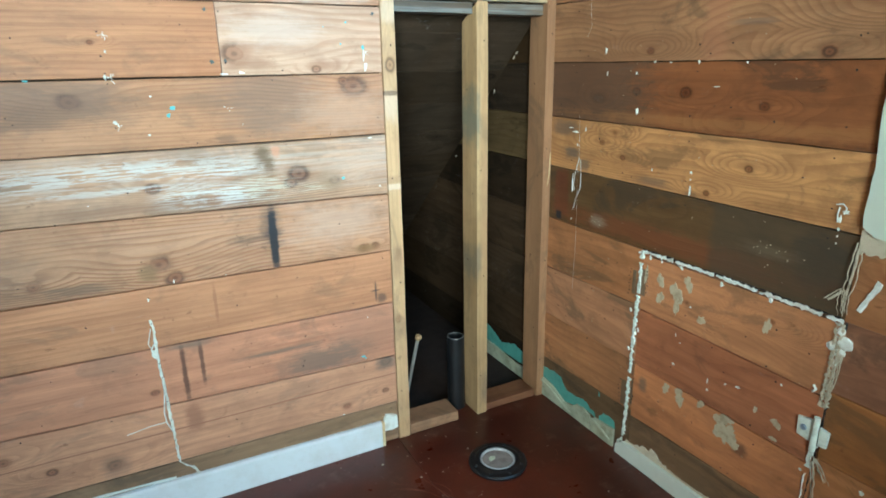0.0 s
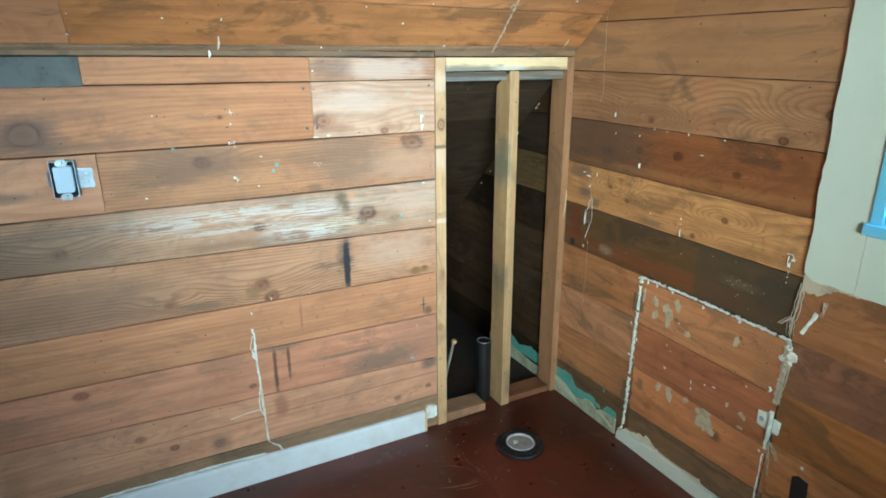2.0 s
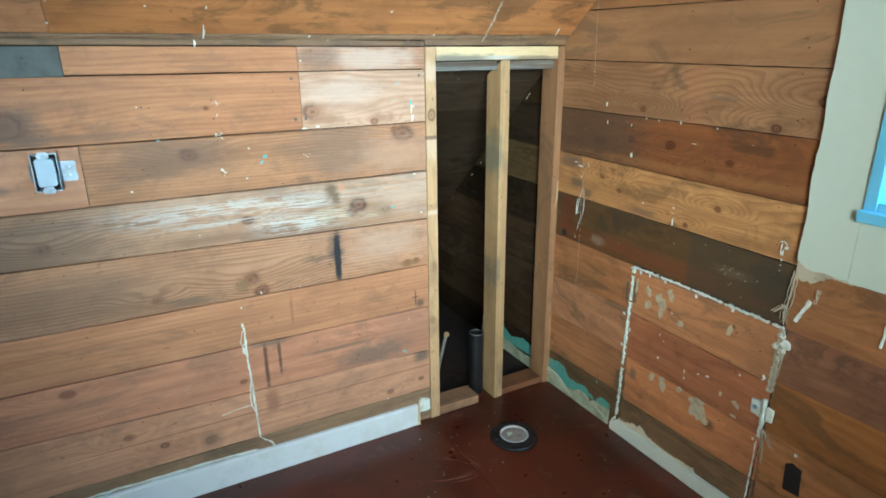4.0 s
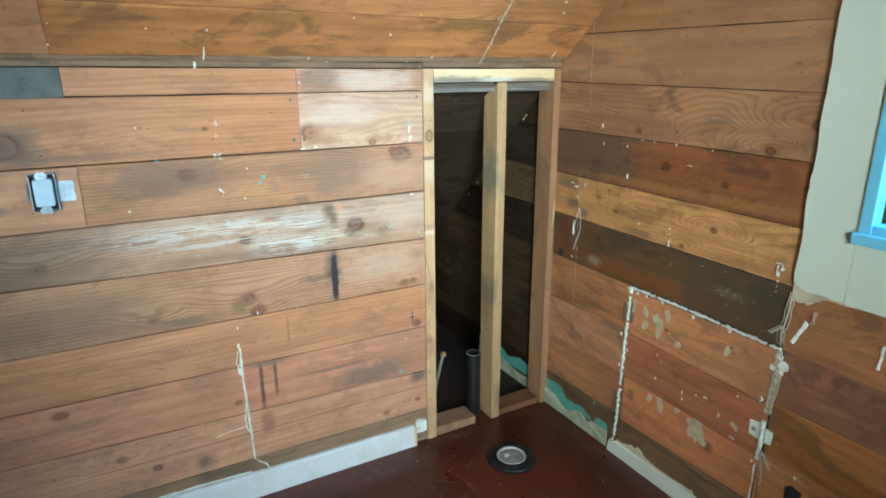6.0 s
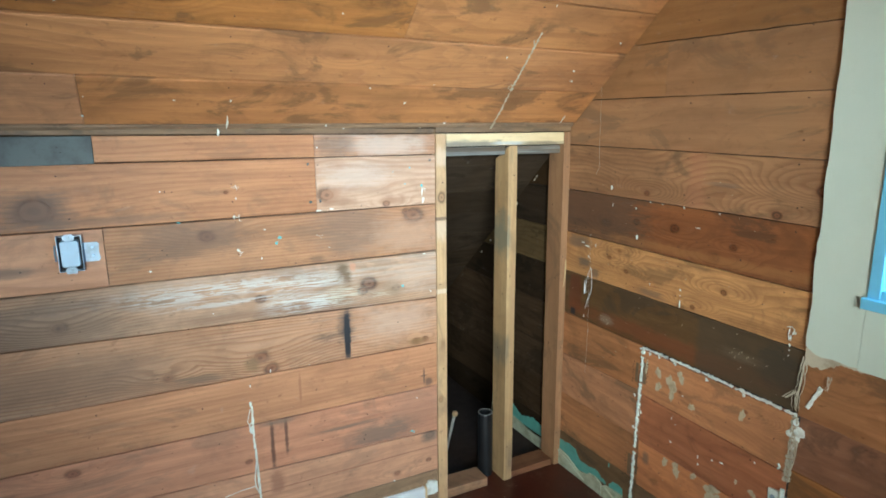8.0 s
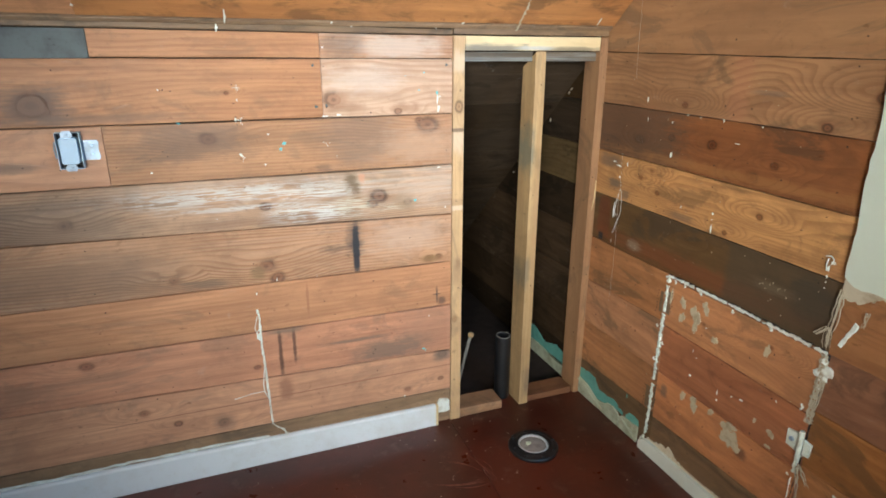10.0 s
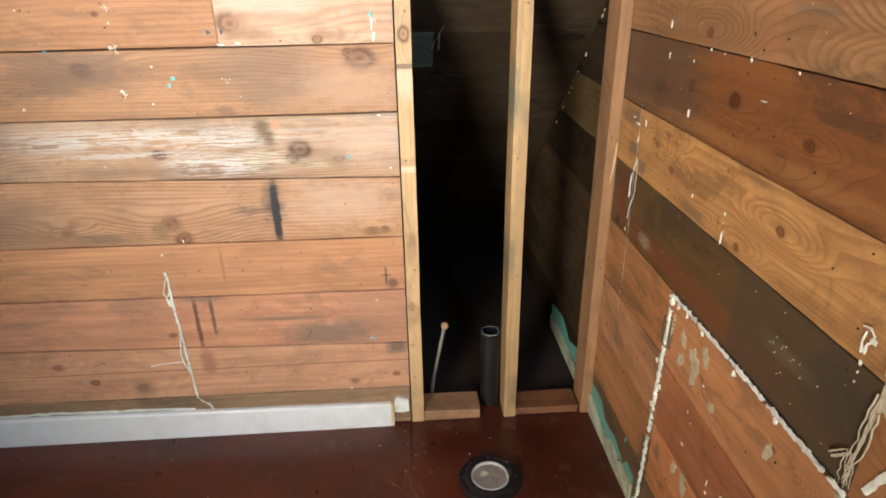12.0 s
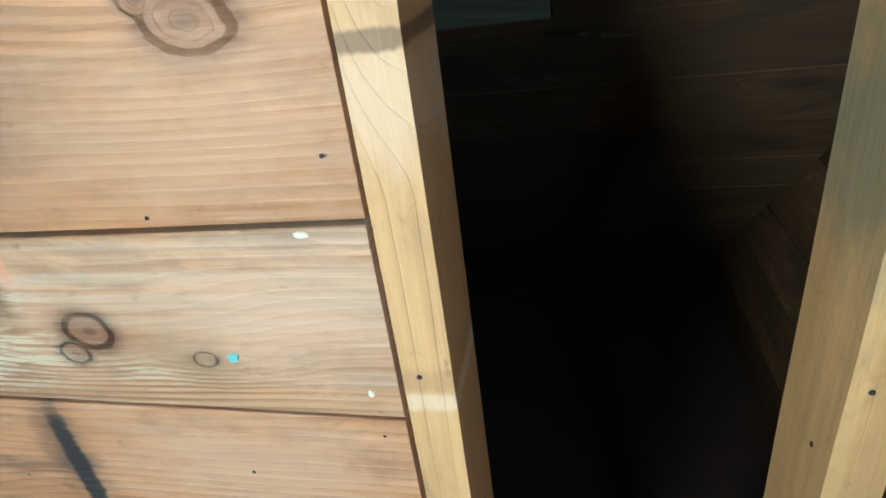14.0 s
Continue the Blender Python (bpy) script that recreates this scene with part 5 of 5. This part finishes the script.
for n_patch, (y, z, a, b) in enumerate(((1.019, 0.598, 0.010, 0.018), (1.016, 0.550, 0.011, 0.016), (0.964, 0.581, 0.019, 0.022), (0.960, 0.545, 0.007, 0.026), (0.929, 0.615, 0.013, 0.016), (0.881, 0.535, 0.010, 0.012), (1.070, 0.600, 0.004, 0.026),
                   (0.967, 0.300, 0.012, 0.012), (0.921, 0.297, 0.017, 0.020), (0.854, 0.311, 0.010, 0.010), (0.787, 0.305, 0.027, 0.012), (0.775, 0.272, 0.026, 0.030), (0.755, 0.258, 0.022, 0.012), (0.71, 0.585, 0.008, 0.017),
                   (0.655, 0.367, 0.011, 0.009), (0.657, 0.327, 0.008, 0.005), (0.708, 0.375, 0.006, 0.006))):
    edge, lobe = [], rng.uniform(0, 6.28)
    for k in range(44):
        turn = 2 * math.pi * k / 44
        away = 0.95 + 0.28 * math.sin(2 * turn + lobe) + 0.15 * math.sin(5 * turn + 2 * lobe) + rng.uniform(-0.13, 0.13)
        edge.append((-y + math.cos(turn) * away * a, z + math.sin(turn) * away * b * 1.12))
    bm = prism(edge, -0.0032 - 0.0003 * (n_patch % 4), -0.0018)
    part("paint_patch", bm, old_cream, hatch, "torn patch of cream paint", ON_GABLE)
part("crescent", tube([(WALL_X - 0.004, 0.590, 0.500), (WALL_X - 0.006, 0.583, 0.493), (WALL_X - 0.004, 0.590, 0.484)], 0.003, 8), caulk, hatch, "curled flake of white paint")

threads = new("hanging_threads")
for pts in ([(1.350, 1.60), (1.349, 1.45), (1.347, 1.30), (1.342, 1.262)], [(1.342, 1.262), (1.352, 1.240), (1.358, 1.228)], [(1.375, 1.01), (1.372, 0.96), (1.369, 0.90), (1.372, 0.86), (1.369, 0.60), (1.372, 0.46)],
            [(1.366, 0.885), (1.380, 0.850), (1.390, 0.800), (1.384, 0.784)], [(1.362, 0.880), (1.356, 0.840), (1.357, 0.796), (1.372, 0.765), (1.389, 0.720)]):
    path = []
    for (ya, za), (yb, zb) in zip(pts, pts[1:]):
        path += [(WALL_X - 0.006 - rng.uniform(0, 0.002), ya + (yb - ya) * k / 3 + rng.uniform(-0.001, 0.001), za + (zb - za) * k / 3) for k in range(3)]
    path.append((WALL_X - 0.006, *pts[-1]))
    thick = 0.0007 if 0.75 < pts[0][1] < 0.89 else 0.0002
    part("thread", tube(path, thick, 5), caulk, threads)
tagged(threads, "thin white threads and torn paint hooks hanging down the gable boards", "hanging threads")

curl = new("paint_curl")
for pts in ([(0.607, 0.884), (0.594, 0.888), (0.587, 0.880), (0.590, 0.868)], [(0.600, 0.880), (0.601, 0.866), (0.600, 0.850)]):
    part("flake", tube([(WALL_X - 0.005 - 0.002 * (i % 2), y, z) for i, (y, z) in enumerate(pts)], 0.0015, 6), caulk, curl)
tagged(curl, "curled white paint flakes beside the torn panel edge", "paint flake")

for cx, cz in ((0.028, 1.235), (0.028, 1.144), (0.029, 1.037), (0.630, 1.200), (0.632, 1.17)):
    star = new("frayed_string")
    for k in range(6):
        turn = rng.uniform(3.4, 6.0) if cx > 0.5 else rng.uniform(0, 6.28)
        reach = rng.uniform(0.005, 0.013)
        mid = (cx + 0.5 * reach * math.cos(turn) + rng.uniform(-0.002, 0.002), WALL_Y - 0.004, cz + 0.5 * reach * math.sin(turn))
        part("thread", tube([(cx, WALL_Y - 0.003, cz), mid, (cx + reach * math.cos(turn), WALL_Y - 0.0025, cz + reach * math.sin(turn))], 0.0006, 5), caulk, star)
    tagged(star, "tuft of frayed white thread caught on a nail in the boards", "string")

splinter = new("wood_splinter")
part("sliver", tube([(1.238, WALL_Y - 0.002, 0.775), (1.243, WALL_Y - 0.005, 0.82), (1.246, WALL_Y - 0.003, 0.865), (1.247, WALL_Y - 0.002, 0.885)], lambda f: 0.0006 + 0.0026 * f * (1.15 - f) * 2, 6), stud_new, splinter)
tagged(splinter, "pale splinter standing off the brown corner stud", "splinter")

scrape = new("ceiling_scrape")
part("scrape", ragged([(0.894, 0.0), (0.893, 0.06), (0.886, 0.16), (0.884, 0.20), (0.878, 0.30), (0.872, 0.42)], 0.007, rng, 0.0016, 0.006, 0.8), cream, scrape, m=on_slope(0))
for pts in ([(0.884, 0.20), (0.870, 0.215), (0.868, 0.19)], [(0.876, 0.36), (0.862, 0.39)], [(0.888, 0.12), (0.897, 0.09)]):
    part("fringe", ragged(pts, 0.0035, rng, 0.0012, 0.005, 0.8), cream, scrape, m=on_slope(0))
tagged(scrape, "long frayed scrape of cream plaster across the sloping boards", "paint scrape")
specks("white_paint_specks", [(0.015, 0.035, 0.004, 0.028), (0.30, 0.02, 0.004, 0.004), (0.70, 0.03, 0.006, 0.004), (0.80, 0.32), (1.08, 0.28, 0.004, 0.004), (1.10, 0.235, 0.006, 0.004), (0.02, 0.12, 0.003, 0.006), (-0.12, 0.12), (0.6, 0.2), (1.18, 0.05, 0.003, 0.02)]
       + [(rng.uniform(-1.2, 1.2), rng.uniform(0.05, 0.9)) for _ in range(22)], caulk, "specks of white paint on the sloping boards", on_slope(0), (0.0015, 0.004), -0.0012, 0.0008)
specks("nail_holes", [(sx + rng.uniform(-0.01, 0.01), j[0] + d) for sx in (-1.2, -0.8, -0.4, 0.015, 0.42, 0.84, 1.2) for j in S_JOINTS[2:8] for d in (-0.03, 0.03)], dark_hole, "small dark nail holes in the sloping boards", on_slope(0), (0.0017, 0.0026), -0.0012, 0.0004)

scuff_paint = paint("worn_floor_scuff", (0.26, 0.115, 0.075), (0.12, 0.035, 0.02), 0.7, 0.6, 60.0)
scuffs = bmesh.new()


def scuff(xa, ya, xb, yb, bow, width):
    """A thin worn streak on the floor from a to b, bowed sideways."""
    n = 14
    rows = []
    for i in range(n + 1):
        f = i / n
        x, y = xa + (xb - xa) * f - (yb - ya) * bow * math.sin(math.pi * f), ya + (yb - ya) * f + (xb - xa) * bow * math.sin(math.pi * f)
        w = width * math.sin(math.pi * min(0.96, max(0.04, f))) * rng.uniform(0.35, 1.2)
        d = Vector((xb - xa, yb - ya)).normalized()
        rows.append((scuffs.verts.new((x - d.y * w, y + d.x * w, 0.0005)), scuffs.verts.new((x + d.y * w, y - d.x * w, 0.0005))))
    for (a, b), (c, d) in zip(rows, rows[1:]):
        scuffs.faces.new((a, b, d, c))


for k in range(5):
    scuff(0.656 + 0.006 * k, 1.30 - 0.02 * k, 0.685 + 0.004 * k, 1.17 - 0.01 * k, rng.uniform(-0.2, 0.3), 0.0012)
for k in range(4):
    scuff(0.50 + 0.01 * k, 1.200 - 0.007 * k, 0.680, 1.178 - 0.012 * k, rng.uniform(-0.15, -0.05), 0.0022)
for k in range(3):
    scuff(0.566, 1.300 - 0.006 * k, 0.672, 1.195 + 0.004 * k, 0.10, 0.0010)
for k in range(46):
    x, y, turn, reach = rng.uniform(-0.5, 1.1), rng.uniform(0.7, 1.46), rng.uniform(0, 6.28), rng.uniform(0.01, 0.06)
    scuff(x, y, x + reach * math.cos(turn), y + reach * math.sin(turn), rng.uniform(-0.3, 0.3), rng.uniform(0.0003, 0.0009))
tagged(part("floor_scuffs", scuffs, scuff_paint, None, "pale worn scuffs and scratches in the dark red floor paint"), kind="stuff")

specks_floor = bmesh.new()
for _ in range(70):
    x, y, r = rng.uniform(-0.9, 1.2), rng.uniform(0.5, 1.5), rng.uniform(0.0008, 0.0026)
    if rng.random() < 0.35:
        x, y = rng.uniform(0.55, 0.85), rng.uniform(1.15, 1.5)
    bmesh.ops.create_icosphere(specks_floor, subdivisions=1, radius=r, matrix=pose(x, y, r * 0.4) @ Matrix.Diagonal((1.3, 0.9, 0.5, 1)))
tagged(part("plaster_crumbs", specks_floor, cream, None, "crumbs of plaster scattered on the dark red floor"), kind="stuff")

straw = new("straw_debris")
for pts in ([(0.812, 1.742, 1.165), (0.800, 1.762, 1.145), (0.786, 1.790, 1.118), (0.778, 1.80, 1.10)], [(0.800, 1.762, 1.145), (0.799, 1.772, 1.12), (0.797, 1.775, 1.10)]):
    part("stalk", tube(pts, 0.0011, 6), cream, straw)
tagged(straw, "dry pale straw caught under the dark roof boards", "straw debris")
crumbs_recess = bmesh.new()
for y, z in ((1.72, 1.20), (1.735, 1.185), (1.86, 1.07), (1.93, 1.01), (1.99, 0.95), (2.02, 0.93), (2.08, 0.87), (2.16, 0.80)):
    bmesh.ops.create_icosphere(crumbs_recess, subdivisions=1, radius=0.006, matrix=pose(WALL_X - 0.004, y, z, rng.uniform(0, 90), 0, 0) @ Matrix.Diagonal((0.4, 0.6, 1.6, 1)))
tagged(part("plaster_crumbs", crumbs_recess, cream, None, "crumbs of torn plaster along the roof edge"), kind="stuff")
